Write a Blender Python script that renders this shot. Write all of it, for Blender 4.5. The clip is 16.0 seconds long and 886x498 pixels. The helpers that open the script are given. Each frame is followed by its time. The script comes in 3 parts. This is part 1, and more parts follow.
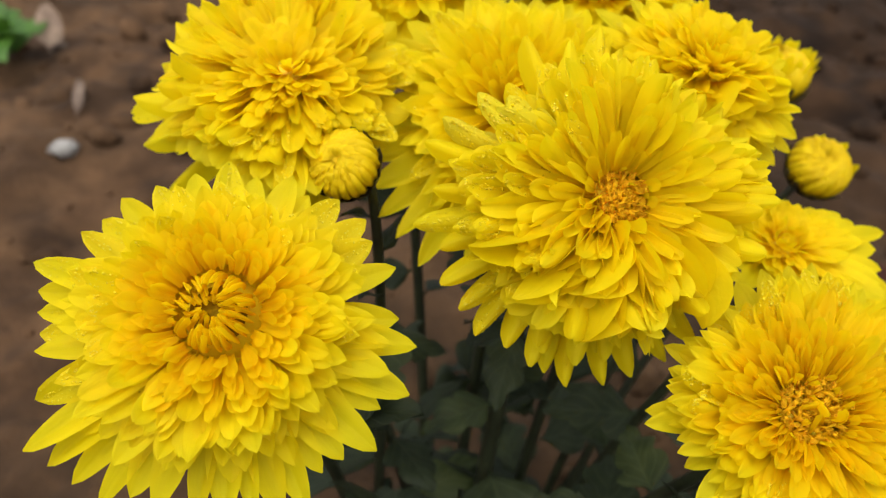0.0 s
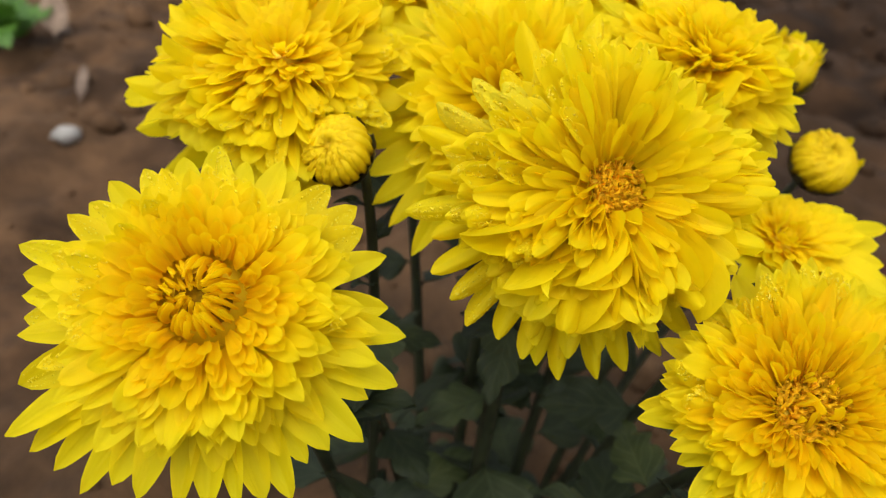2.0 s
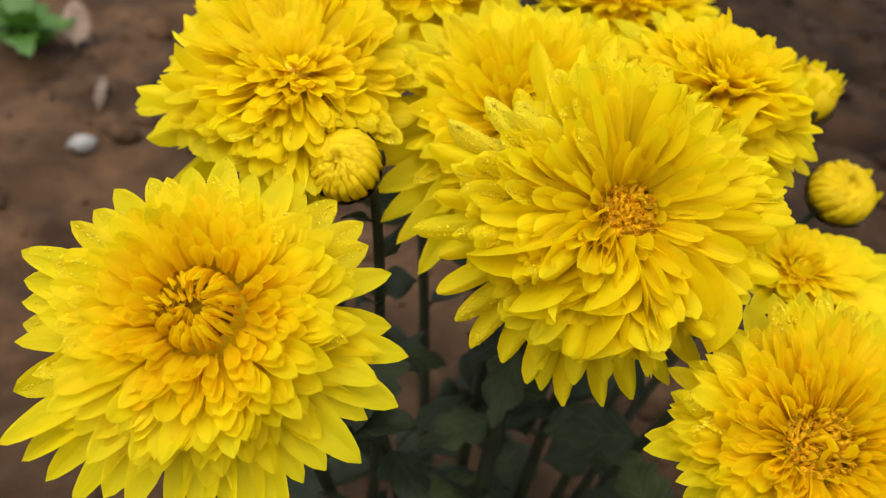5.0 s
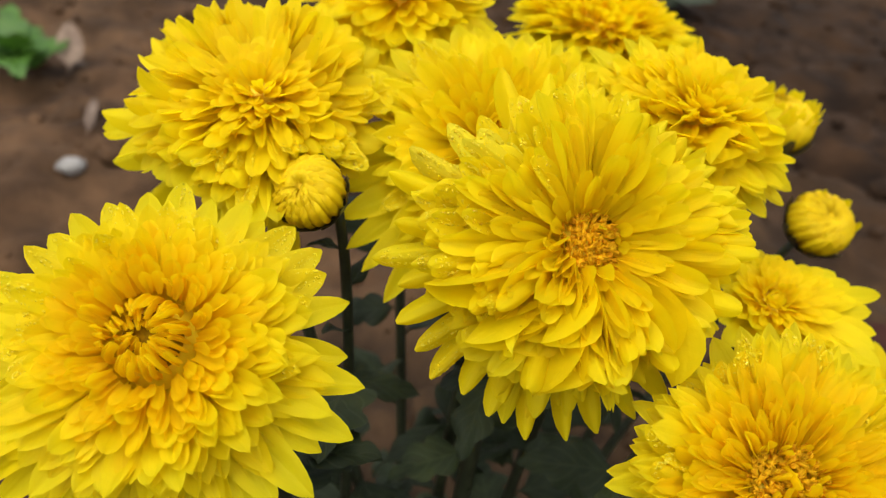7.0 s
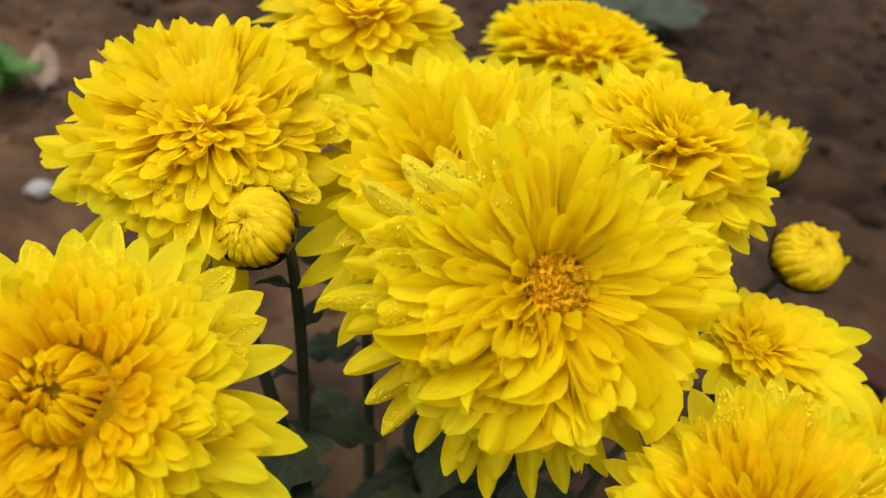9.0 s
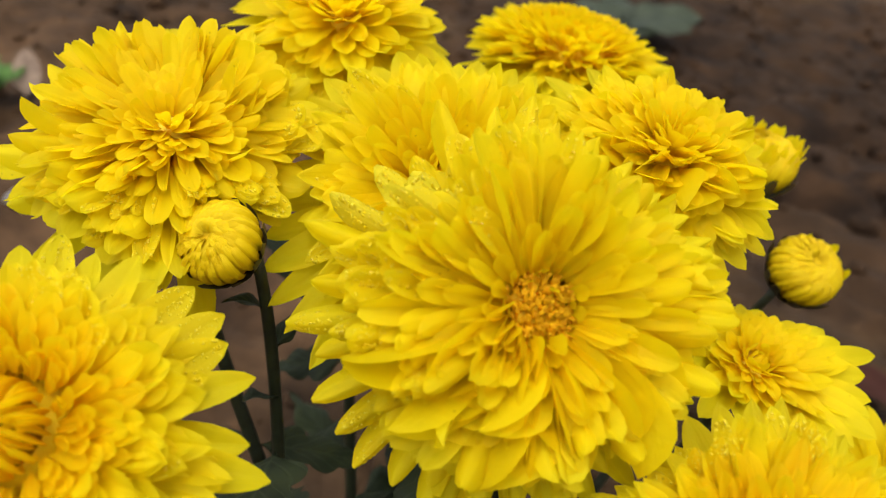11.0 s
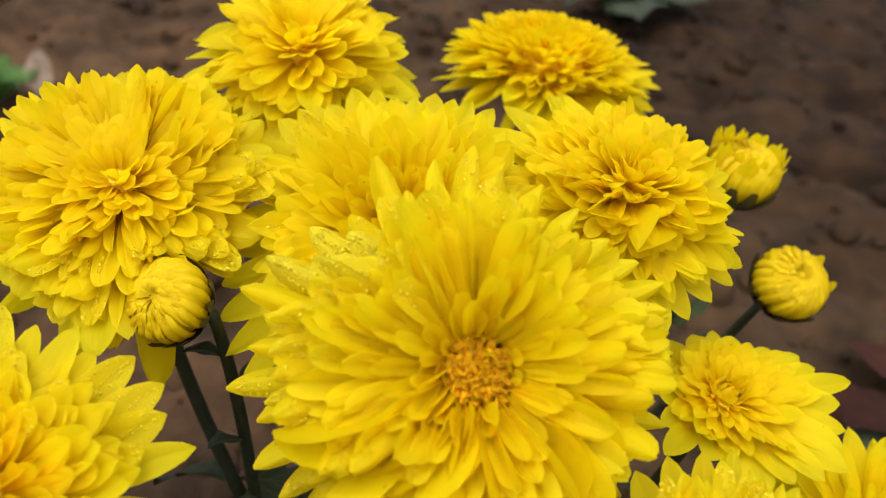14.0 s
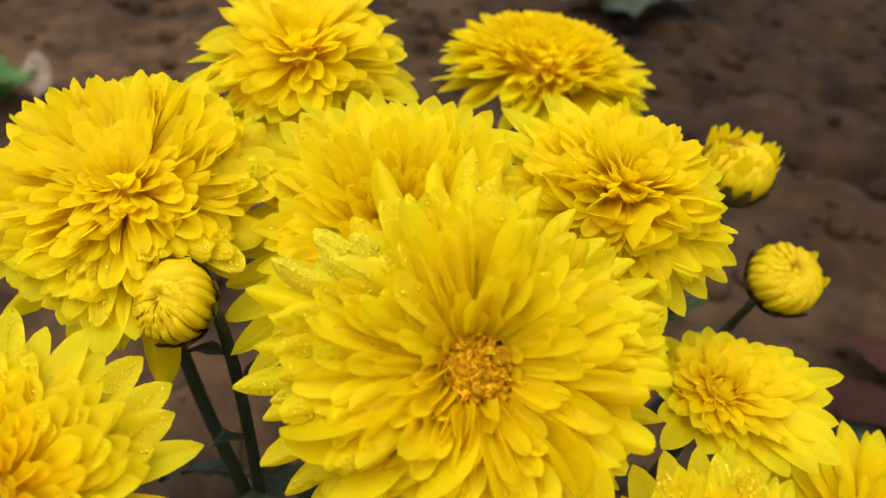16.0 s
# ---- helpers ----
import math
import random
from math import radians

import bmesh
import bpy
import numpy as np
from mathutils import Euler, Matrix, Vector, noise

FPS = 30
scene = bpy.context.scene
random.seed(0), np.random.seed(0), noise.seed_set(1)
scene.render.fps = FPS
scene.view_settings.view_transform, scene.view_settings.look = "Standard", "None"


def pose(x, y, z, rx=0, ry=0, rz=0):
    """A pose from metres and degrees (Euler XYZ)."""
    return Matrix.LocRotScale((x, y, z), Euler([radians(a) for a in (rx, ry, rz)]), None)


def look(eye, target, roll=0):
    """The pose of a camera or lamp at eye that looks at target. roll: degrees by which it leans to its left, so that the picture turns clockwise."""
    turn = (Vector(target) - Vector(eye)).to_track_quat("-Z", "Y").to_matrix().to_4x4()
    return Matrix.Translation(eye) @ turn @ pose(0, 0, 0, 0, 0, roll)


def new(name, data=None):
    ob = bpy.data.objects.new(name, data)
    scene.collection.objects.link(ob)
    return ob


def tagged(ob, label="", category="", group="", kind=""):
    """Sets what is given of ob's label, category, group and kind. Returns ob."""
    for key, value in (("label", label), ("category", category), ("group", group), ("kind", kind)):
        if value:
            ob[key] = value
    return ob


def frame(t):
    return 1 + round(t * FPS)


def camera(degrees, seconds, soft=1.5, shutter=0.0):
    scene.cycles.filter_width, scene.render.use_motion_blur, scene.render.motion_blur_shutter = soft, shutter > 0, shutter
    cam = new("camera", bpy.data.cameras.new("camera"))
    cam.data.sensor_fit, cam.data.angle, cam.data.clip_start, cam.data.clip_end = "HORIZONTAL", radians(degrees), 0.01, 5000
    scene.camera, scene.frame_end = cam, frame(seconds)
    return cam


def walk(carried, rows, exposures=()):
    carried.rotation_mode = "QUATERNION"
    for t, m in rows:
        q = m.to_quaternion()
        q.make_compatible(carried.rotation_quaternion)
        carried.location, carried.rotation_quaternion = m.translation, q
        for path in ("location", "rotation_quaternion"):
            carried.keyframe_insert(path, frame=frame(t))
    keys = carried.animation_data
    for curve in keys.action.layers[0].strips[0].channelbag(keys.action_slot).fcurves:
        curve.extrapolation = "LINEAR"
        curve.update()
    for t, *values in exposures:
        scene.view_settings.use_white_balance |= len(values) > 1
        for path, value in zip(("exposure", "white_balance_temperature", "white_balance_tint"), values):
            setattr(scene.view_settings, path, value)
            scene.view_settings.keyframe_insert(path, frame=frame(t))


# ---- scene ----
cam = camera(53.3, 16.0, soft=1.1)
METRES, EYE, TILT, LEAN, TURN = 0.15, 0.565, -35.0, -5.0, 0.0
ROWS = [
    (0.0, 0.0, 0.0, 0.0, 0.0, 0.0, 0.0),
    (0.5, 0.044, 0.0148, 0.0122, -0.06, -0.06, 0.03),
    (1.0, 0.0603, 0.0343, 0.0098, -0.03, -0.11, -0.09),
    (1.5, 0.057, 0.0464, 0.0016, 0.2, -0.26, -0.52),
    (2.0, 0.0335, 0.0385, -0.0107, 0.43, -0.43, -0.84),
    (2.5, 0.018, 0.0631, -0.023, 0.5, -0.48, -0.97),
    (3.0, 0.0123, 0.0844, -0.0311, 0.48, -0.46, -0.95),
    (3.5, 0.026, 0.0863, -0.0266, 0.6, -0.4, -1.23),
    (4.0, 0.036, 0.077, -0.0193, 0.87, -0.13, -1.79),
    (6.5, 0.098, 0.0793, -0.013, 1.32, 2.32, -3.26),
    (7.0, 0.1305, 0.1115, 0.0003, 1.2, 2.51, -3.22),
    (7.5, 0.1563, 0.156, 0.0179, 1.05, 2.88, -3.23),
    (8.0, 0.18, 0.1983, 0.0352, 0.88, 3.16, -3.21),
    (8.5, 0.1906, 0.2382, 0.047, 0.65, 3.57, -3.23),
    (11.0, 0.2228, 0.3981, 0.0849, -0.01, 4.4, -3.19),
    (11.5, 0.2534, 0.4134, 0.1066, -0.06, 4.41, -3.09),
    (12.0, 0.2713, 0.4062, 0.1447, -0.05, 4.18, -3.09),
    (12.5, 0.3188, 0.4016, 0.1864, -0.08, 4.14, -2.94),
    (13.0, 0.3626, 0.4266, 0.2185, 1.0, 3.78, -2.34),
    (13.5, 0.3808, 0.4224, 0.2525, 1.72, 3.08, -1.85),
    (14.0, 0.3916, 0.4181, 0.2603, 2.24, 2.31, -1.43),
    (14.5, 0.3832, 0.4323, 0.2518, 2.26, 2.16, -1.22),
    (15.0, 0.3685, 0.4019, 0.251, 2.23, 2.16, -1.15),
    (15.5, 0.3687, 0.3846, 0.2539, 2.17, 2.13, -1.06),
    (16.0, 0.3881, 0.3799, 0.2669, 2.12, 2.07, -0.99),
]
walk(cam, [(t, pose(0, 0, EYE, TILT, LEAN, TURN) @ pose(METRES * x, METRES * y, METRES * z, 90 + pitch, roll, yaw)) for t, x, y, z, yaw, pitch, roll in ROWS])
cam.data.dof.use_dof = True
cam.data.dof.focus_distance = 0.28
cam.data.dof.aperture_fstop = 11.0

# ---- world and light: an overcast sky ----
world = bpy.data.worlds.new("overcast_sky")
scene.world = world
world.use_nodes = True
wn = world.node_tree
sky = wn.nodes.new("ShaderNodeTexSky")
sky.sky_type = "NISHITA"
sky.sun_disc = False
sky.sun_elevation = radians(69)
sky.sun_rotation = radians(208)
sky.dust_density = 4.0
sky.ozone_density = 0.6
cloud = wn.nodes.new("ShaderNodeHueSaturation")
cloud.inputs["Saturation"].default_value = 0.25
wn.links.new(sky.outputs["Color"], cloud.inputs["Color"])
wn.links.new(cloud.outputs["Color"], wn.nodes["Background"].inputs["Color"])
wn.nodes["Background"].inputs["Strength"].default_value = 0.165
sun = new("sun", bpy.data.lights.new("sun", "SUN"))
sun.data.energy, sun.data.angle, sun.data.color = 1.25, radians(80), (1.0, 0.95, 0.86)
sun.matrix_world = look((-0.42, -0.78, 2.35), (0, 0, 0))
scene.view_settings.exposure = 0.45


# ---- materials ----
def material(name):
    m = bpy.data.materials.new(name)
    m.use_nodes = True
    m.node_tree.nodes.clear()
    return m


class Nodes:
    """Short forms for building a node tree."""

    def __init__(self, m):
        self.t = m.node_tree

    def add(self, kind, **put):
        n = self.t.nodes.new(kind)
        for key, value in put.items():
            n.inputs[key.replace("_", " ")].default_value = value
        return n

    def link(self, a, b):
        self.t.links.new(a, b)

    def noise(self, vec, scale, detail=3.0, rough=0.55):
        n = self.add("ShaderNodeTexNoise", Scale=scale, Detail=detail, Roughness=rough)
        if vec is not None:
            self.link(vec, n.inputs["Vector"])
        return n.outputs["Fac"]

    def ramp(self, fac, stops):
        n = self.t.nodes.new("ShaderNodeValToRGB")
        e = n.color_ramp.elements
        while len(e) < len(stops):
            e.new(0.5)
        for k, (at, c) in zip(e, stops):
            k.position, k.color = at, (*c, 1.0)
        self.link(fac, n.inputs["Fac"])
        return n.outputs["Color"]

    def mix(self, fac, a, b, how="MIX"):
        n = self.t.nodes.new("ShaderNodeMix")
        n.data_type, n.blend_type = "RGBA", how
        for sock, v in ((n.inputs[0], fac), (n.inputs[6], a), (n.inputs[7], b)):
            if isinstance(v, (int, float)):
                sock.default_value = v
            elif isinstance(v, tuple):
                sock.default_value = (*v, 1.0)
            else:
                self.link(v, sock)
        return n.outputs[2]

    def math(self, op, a, b=0.0, clamp=False):
        n = self.t.nodes.new("ShaderNodeMath")
        n.operation, n.use_clamp = op, clamp
        for sock, v in zip(n.inputs, (a, b)):
            if isinstance(v, (int, float)):
                sock.default_value = v
            else:
                self.link(v, sock)
        return n.outputs[0]

    def bump(self, height, strength, distance):
        n = self.add("ShaderNodeBump", Strength=strength, Distance=distance)
        self.link(height, n.inputs["Height"])
        return n.outputs["Normal"]

    def mapped(self, vec, scale):
        n = self.t.nodes.new("ShaderNodeMapping")
        n.inputs["Scale"].default_value = scale
        self.link(vec, n.inputs["Vector"])
        return n.outputs["Vector"]

    def finish(self, color, rough, normal=None, translucent=0.0, spec=0.4, glow=None):
        p = self.add("ShaderNodeBsdfPrincipled")
        p.inputs["Specular IOR Level"].default_value = spec
        self.link(color, p.inputs["Base Color"])
        if isinstance(rough, float):
            p.inputs["Roughness"].default_value = rough
        else:
            self.link(rough, p.inputs["Roughness"])
        if normal is not None:
            self.link(normal, p.inputs["Normal"])
        shader = p.outputs["BSDF"]
        if translucent:
            tr = self.add("ShaderNodeBsdfTranslucent")
            self.link(color, tr.inputs["Color"])
            mx = self.t.nodes.new("ShaderNodeMixShader")
            mx.inputs["Fac"].default_value = translucent
            self.link(shader, mx.inputs[1])
            self.link(tr.outputs["BSDF"], mx.inputs[2])
            shader = mx.outputs["Shader"]
        out = self.t.nodes.new("ShaderNodeOutputMaterial")
        self.link(shader, out.inputs["Surface"])


def petal_material(name, base, middle, tip, specks=0.5, thin=0.59):
    """A thin, faintly ribbed petal: base, middle and tip colours along it, and sparse brown specks."""
    m = material(name)
    n = Nodes(m)
    uv = n.add("ShaderNodeUVMap").outputs["UV"]
    sep = n.add("ShaderNodeSeparateXYZ")
    n.link(uv, sep.inputs[0])
    info = n.add("ShaderNodeObjectInfo")
    geo = n.add("ShaderNodeNewGeometry")
    wander = n.noise(geo.outputs["Position"], 90.0, 2.0)
    along = n.math("ADD", sep.outputs["Y"], n.math("MULTIPLY", n.math("SUBTRACT", wander, 0.5), 0.35))
    col = n.ramp(along, [(0.0, base), (0.42, middle), (1.0, tip)])
    tone = n.ramp(info.outputs["Random"], [(0.0, (0.93, 0.90, 0.9)), (0.5, (1, 1, 1)), (1.0, (1.0, 1.03, 1.3))])
    col = n.mix(1.0, col, tone, "MULTIPLY")
    ribs = n.noise(n.mapped(uv, (16.0, 1.2, 1.0)), 1.0, 3.0)
    col = n.mix(n.math("MULTIPLY", ribs, 0.26), col, tuple(0.72 * v for v in middle))
    spot = n.add("ShaderNodeTexVoronoi", Scale=330.0)
    n.link(geo.outputs["Position"], spot.inputs["Vector"])
    near = n.math("LESS_THAN", spot.outputs["Distance"], 0.13)
    patch = n.math("GREATER_THAN", n.noise(geo.outputs["Position"], 38.0, 2.0), 0.68 - 0.1 * specks)
    col = n.mix(n.math("MULTIPLY", n.math("MULTIPLY", near, patch), 0.6 * specks), col, (0.10, 0.045, 0.006))
    fine = n.noise(geo.outputs["Position"], 1400.0, 2.0)
    crinkle = n.noise(geo.outputs["Position"], 240.0, 3.0)
    relief = n.math("ADD", ribs, n.math("MULTIPLY", crinkle, 1.1))
    normal = n.bump(n.math("ADD", relief, n.math("MULTIPLY", fine, 0.12)), 0.55, 0.0010)
    n.finish(col, 0.52, normal, translucent=thin, spec=0.2)
    return m


PETAL_OUTER = petal_material("petal_lemon", (0.95, 0.70, 0.003), (0.96, 0.795, 0.004), (0.96, 0.81, 0.007))
PETAL_MID = petal_material("petal_yellow", (0.95, 0.67, 0.002), (0.97, 0.785, 0.003), (0.97, 0.80, 0.005), 0.5, 0.62)
PETAL_INNER = petal_material("petal_golden", (0.96, 0.65, 0.002), (0.98, 0.77, 0.003), (0.98, 0.795, 0.004), 0.2, 0.60)
PETAL_PALE = petal_material("petal_pale", (0.88, 0.71, 0.008), (0.88, 0.75, 0.014), (0.86, 0.76, 0.030), 0.7, 0.42)
PETAL_BUD = petal_material("petal_bud", (0.72, 0.47, 0.002), (0.90, 0.64, 0.003), (0.68, 0.47, 0.003), 0.3, 0.25)


PETAL_AMBER = petal_material("petal_amber", (0.98, 0.65, 0.002), (0.98, 0.745, 0.003), (0.98, 0.775, 0.004), 0.2, 0.68)


def plain(name, stops, scale, rough, bump, distance, translucent=0.0, spec=0.4, vary=0.3):
    """Noise-mottled surface: colour stops at one scale, darker flecks and relief at a finer one."""
    m = material(name)
    n = Nodes(m)
    geo = n.add("ShaderNodeNewGeometry")
    pos = geo.outputs["Position"]
    info = n.add("ShaderNodeObjectInfo")
    a = n.noise(pos, scale, 4.0)
    col = n.ramp(a, stops)
    b = n.noise(pos, scale * 7.0, 3.0)
    col = n.mix(n.math("MULTIPLY", b, vary), col, tuple(0.55 * v for v in stops[0][1]))
    shade = n.ramp(info.outputs["Random"], [(0.0, (0.8, 0.8, 0.8)), (1.0, (1.12, 1.1, 1.05))])
    col = n.mix(1.0, col, shade, "MULTIPLY")
    normal = n.bump(n.math("ADD", a, n.math("MULTIPLY", b, 0.5)), bump, distance)
    n.finish(col, rough, normal, translucent, spec)
    return m


FLORET = plain("orange_florets", [(0.35, (0.80, 0.38, 0.003)), (0.65, (0.93, 0.57, 0.004))], 500.0, 0.6, 0.3, 0.0004, 0.3, 0.12)
OLIVE = plain("olive_core", [(0.3, (0.20, 0.12, 0.004)), (0.7, (0.42, 0.27, 0.006))], 700.0, 0.8, 0.5, 0.0004, 0.0, 0.05)
HEART = plain("golden_heart", [(0.3, (0.95, 0.64, 0.003)), (0.7, (0.96, 0.72, 0.004))], 300.0, 0.6, 0.3, 0.0004)
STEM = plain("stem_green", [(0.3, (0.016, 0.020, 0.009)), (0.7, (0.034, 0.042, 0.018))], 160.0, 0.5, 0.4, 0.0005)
CALYX = plain("bract_green", [(0.35, (0.085, 0.050, 0.014)), (0.6, (0.075, 0.080, 0.024))], 260.0, 0.5, 0.4, 0.0004)
PEBBLE = plain("pale_stone", [(0.3, (0.27, 0.255, 0.235)), (0.7, (0.42, 0.40, 0.375))], 60.0, 0.7, 0.5, 0.002)
DRY_LEAF = plain("dry_leaf_tan", [(0.3, (0.15, 0.10, 0.07)), (0.7, (0.29, 0.21, 0.155))], 60.0, 0.7, 0.5, 0.001, 0.15)
RED_LEAF = plain("dry_leaf_red", [(0.3, (0.034, 0.011, 0.008)), (0.7, (0.056, 0.021, 0.015))], 40.0, 0.8, 0.5, 0.001, 0.1, 0.1)
BLADE = plain("weed_green", [(0.3, (0.045, 0.13, 0.012)), (0.7, (0.10, 0.22, 0.025))], 60.0, 0.5, 0.4, 0.001, 0.25)
GREY_LEAF = plain("leaf_grey_green", [(0.3, (0.018, 0.028, 0.012)), (0.7, (0.050, 0.064, 0.034))], 25.0, 0.6, 0.4, 0.002, 0.1)


def leaf_material():
    m = material("chrysanthemum_leaf")
    n = Nodes(m)
    uv = n.add("ShaderNodeUVMap").outputs["UV"]
    sep = n.add("ShaderNodeSeparateXYZ")
    n.link(uv, sep.inputs[0])
    geo = n.add("ShaderNodeNewGeometry")
    info = n.add("ShaderNodeObjectInfo")
    side = n.math("ABSOLUTE", n.math("SUBTRACT", sep.outputs["X"], 0.5))
    slant = n.math("SUBTRACT", sep.outputs["Y"], n.math("MULTIPLY", side, 0.55))
    vein = n.math("ABSOLUTE", n.math("SINE", n.math("MULTIPLY", slant, 20.0)))
    veins = n.math("MINIMUM", n.math("MULTIPLY", vein, 2.5, True), n.math("MULTIPLY", side, 26.0, True))
    big = n.noise(geo.outputs["Position"], 45.0, 4.0)
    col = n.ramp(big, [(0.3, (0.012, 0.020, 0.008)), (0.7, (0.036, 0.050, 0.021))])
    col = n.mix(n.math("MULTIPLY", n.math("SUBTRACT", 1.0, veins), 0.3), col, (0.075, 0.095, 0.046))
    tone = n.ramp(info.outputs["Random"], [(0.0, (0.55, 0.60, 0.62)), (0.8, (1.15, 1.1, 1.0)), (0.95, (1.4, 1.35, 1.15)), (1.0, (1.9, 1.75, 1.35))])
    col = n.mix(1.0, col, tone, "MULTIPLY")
    fine = n.noise(geo.outputs["Position"], 600.0, 3.0)
    normal = n.bump(n.math("ADD", veins, n.math("MULTIPLY", fine, 0.3)), 0.3, 0.0008)
    n.finish(col, 0.6, normal, translucent=0.15, spec=0.25)
    return m


LEAF = leaf_material()


def soil_material():
    m = material("garden_soil")
    n = Nodes(m)
    geo = n.add("ShaderNodeNewGeometry")
    pos = geo.outputs["Position"]
    big = n.noise(pos, 2.6, 5.0, 0.6)
    mid = n.noise(pos, 16.0, 5.0, 0.6)
    fine = n.noise(pos, 120.0, 4.0, 0.65)
    col = n.ramp(mid, [(0.30, (0.016, 0.009, 0.004)), (0.5, (0.056, 0.031, 0.0130)), (0.72, (0.100, 0.058, 0.026))])
    col = n.mix(n.ramp(big, [(0.4, (0, 0, 0)), (0.68, (0.55, 0.55, 0.55))]), col, (0.078, 0.049, 0.024))
    col = n.mix(n.math("MULTIPLY", fine, 0.45), col, (0.034, 0.020, 0.012))
    blot = n.ramp(n.noise(pos, 8.5, 4.0, 0.6), [(0.36, (0.42, 0.40, 0.38)), (0.52, (0.95, 0.94, 0.92)), (0.7, (1.25, 1.22, 1.18))])
    col = n.mix(1.0, col, blot, "MULTIPLY")
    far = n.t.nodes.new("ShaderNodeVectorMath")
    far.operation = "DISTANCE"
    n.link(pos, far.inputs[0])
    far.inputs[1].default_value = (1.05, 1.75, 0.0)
    right_dist = n.math("ADD", far.outputs["Value"], n.math("MULTIPLY", n.math("SUBTRACT", big, 0.5), 1.3))
    # wet: a tint only, darker and redder towards the point at right rear.
    wet = n.ramp(right_dist, [(0.55, (0.62, 0.52, 0.46)), (1.0, (0.82, 0.73, 0.68)), (1.6, (1.0, 0.95, 0.93))])
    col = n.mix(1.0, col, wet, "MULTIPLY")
    # dry: a tint only, about 1.7 times lighter round a point at left.
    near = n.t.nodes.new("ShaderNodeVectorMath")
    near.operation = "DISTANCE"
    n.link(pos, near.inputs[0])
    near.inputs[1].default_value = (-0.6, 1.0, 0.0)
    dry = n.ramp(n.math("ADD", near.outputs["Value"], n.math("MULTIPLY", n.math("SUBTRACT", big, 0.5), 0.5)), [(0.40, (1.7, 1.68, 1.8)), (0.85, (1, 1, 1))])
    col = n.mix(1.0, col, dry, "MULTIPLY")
    patches = n.ramp(n.noise(pos, 0.9, 3.0), [(0.38, (0.62, 0.60, 0.56)), (0.62, (1, 1, 1))])
    col = n.mix(0.6, col, patches, "MULTIPLY")
    h = n.math("ADD", n.math("MULTIPLY", mid, 1.0), n.math("MULTIPLY", fine, 0.35))
    n.finish(col, 0.92, n.bump(h, 0.8, 0.012), spec=0.2)
    return m


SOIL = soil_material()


def water_material():
    """Dew with the petal's yellow light painted into its colour, and a wet shine."""
    m = material("water_bead")
    n = Nodes(m)
    geo = n.add("ShaderNodeNewGeometry")
    col = n.ramp(geo.outputs["Random Per Island"], [(0.0, (0.95, 0.80, 0.012)), (1.0, (0.94, 0.83, 0.06))])
    n.finish(col, 0.12, None, translucent=0.5, spec=0.5)
    return m


WATER = water_material()


# ---- building helpers ----
def raw_mesh(name, verts, faces, mat, uvs=None, smooth=True):
    me = bpy.data.meshes.new(name)
    me.from_pydata([tuple(v) for v in verts], [], faces)
    me.materials.append(mat)
    if smooth:
        me.polygons.foreach_set("use_smooth", [True] * len(me.polygons))
    if uvs is not None:
        layer = me.uv_layers.new(name="UVMap")
        ids = np.empty(len(me.loops), dtype=np.int32)
        me.loops.foreach_get("vertex_index", ids)
        layer.data.foreach_set("uv", np.asarray(uvs, dtype=np.float32)[ids].ravel())
    me.update()
    return me


def child(name, me, parent, m=None, label=""):
    """One mesh object under a thing or a part; m is its place in the world (parts with none are built in place)."""
    ob = new(name, me)
    ob.parent = parent
    ob.matrix_parent_inverse = parent.matrix_basis.inverted()
    ob.matrix_basis = Matrix() if m is None else m
    return tagged(ob, label)


def grid_faces(rows, cols):
    return [(r * cols + c, r * cols + c + 1, (r + 1) * cols + c + 1, (r + 1) * cols + c) for r in range(rows - 1) for c in range(cols - 1)]


def basis(n):
    """The axis n with the two directions across it: to the right and up."""
    n = Vector(n).normalized()
    e1 = (Vector((1, 0, 0)) - n * n.x).normalized()
    return n, e1, n.cross(e1)


def tube(path, radii, sides=9, mat=STEM, ridge=0.08):
    """A closed, slightly ridged tube along a path."""
    verts, faces = [], []
    for k, p in enumerate(path):
        d = (path[min(k + 1, len(path) - 1)] - path[max(k - 1, 0)]).normalized()
        a = d.cross(Vector((0.3, 1, 0.2))).normalized()
        b = d.cross(a)
        for j in range(sides):
            w = 2 * math.pi * j / sides
            r = radii[k] * (1 + ridge * (-1) ** j * 0.5 + 0.06 * noise.noise(p * 90))
            verts.append(p + (a * math.cos(w) + b * math.sin(w)) * r)
    for k in range(len(path) - 1):
        for j in range(sides):
            q = (j + 1) % sides
            faces.append((k * sides + j, k * sides + q, (k + 1) * sides + q, (k + 1) * sides + j))
    faces.append(tuple(range(sides))[::-1])
    faces.append(tuple(range((len(path) - 1) * sides, len(path) * sides)))
    return raw_mesh("tube", verts, faces, mat)


def bezier(p0, p1, p2, p3, count):
    out = []
    for k in range(count):
        t = k / (count - 1)
        out.append(p0 * (1 - t) ** 3 + p1 * 3 * t * (1 - t) ** 2 + p2 * 3 * t * t * (1 - t) + p3 * t ** 3)
    return out


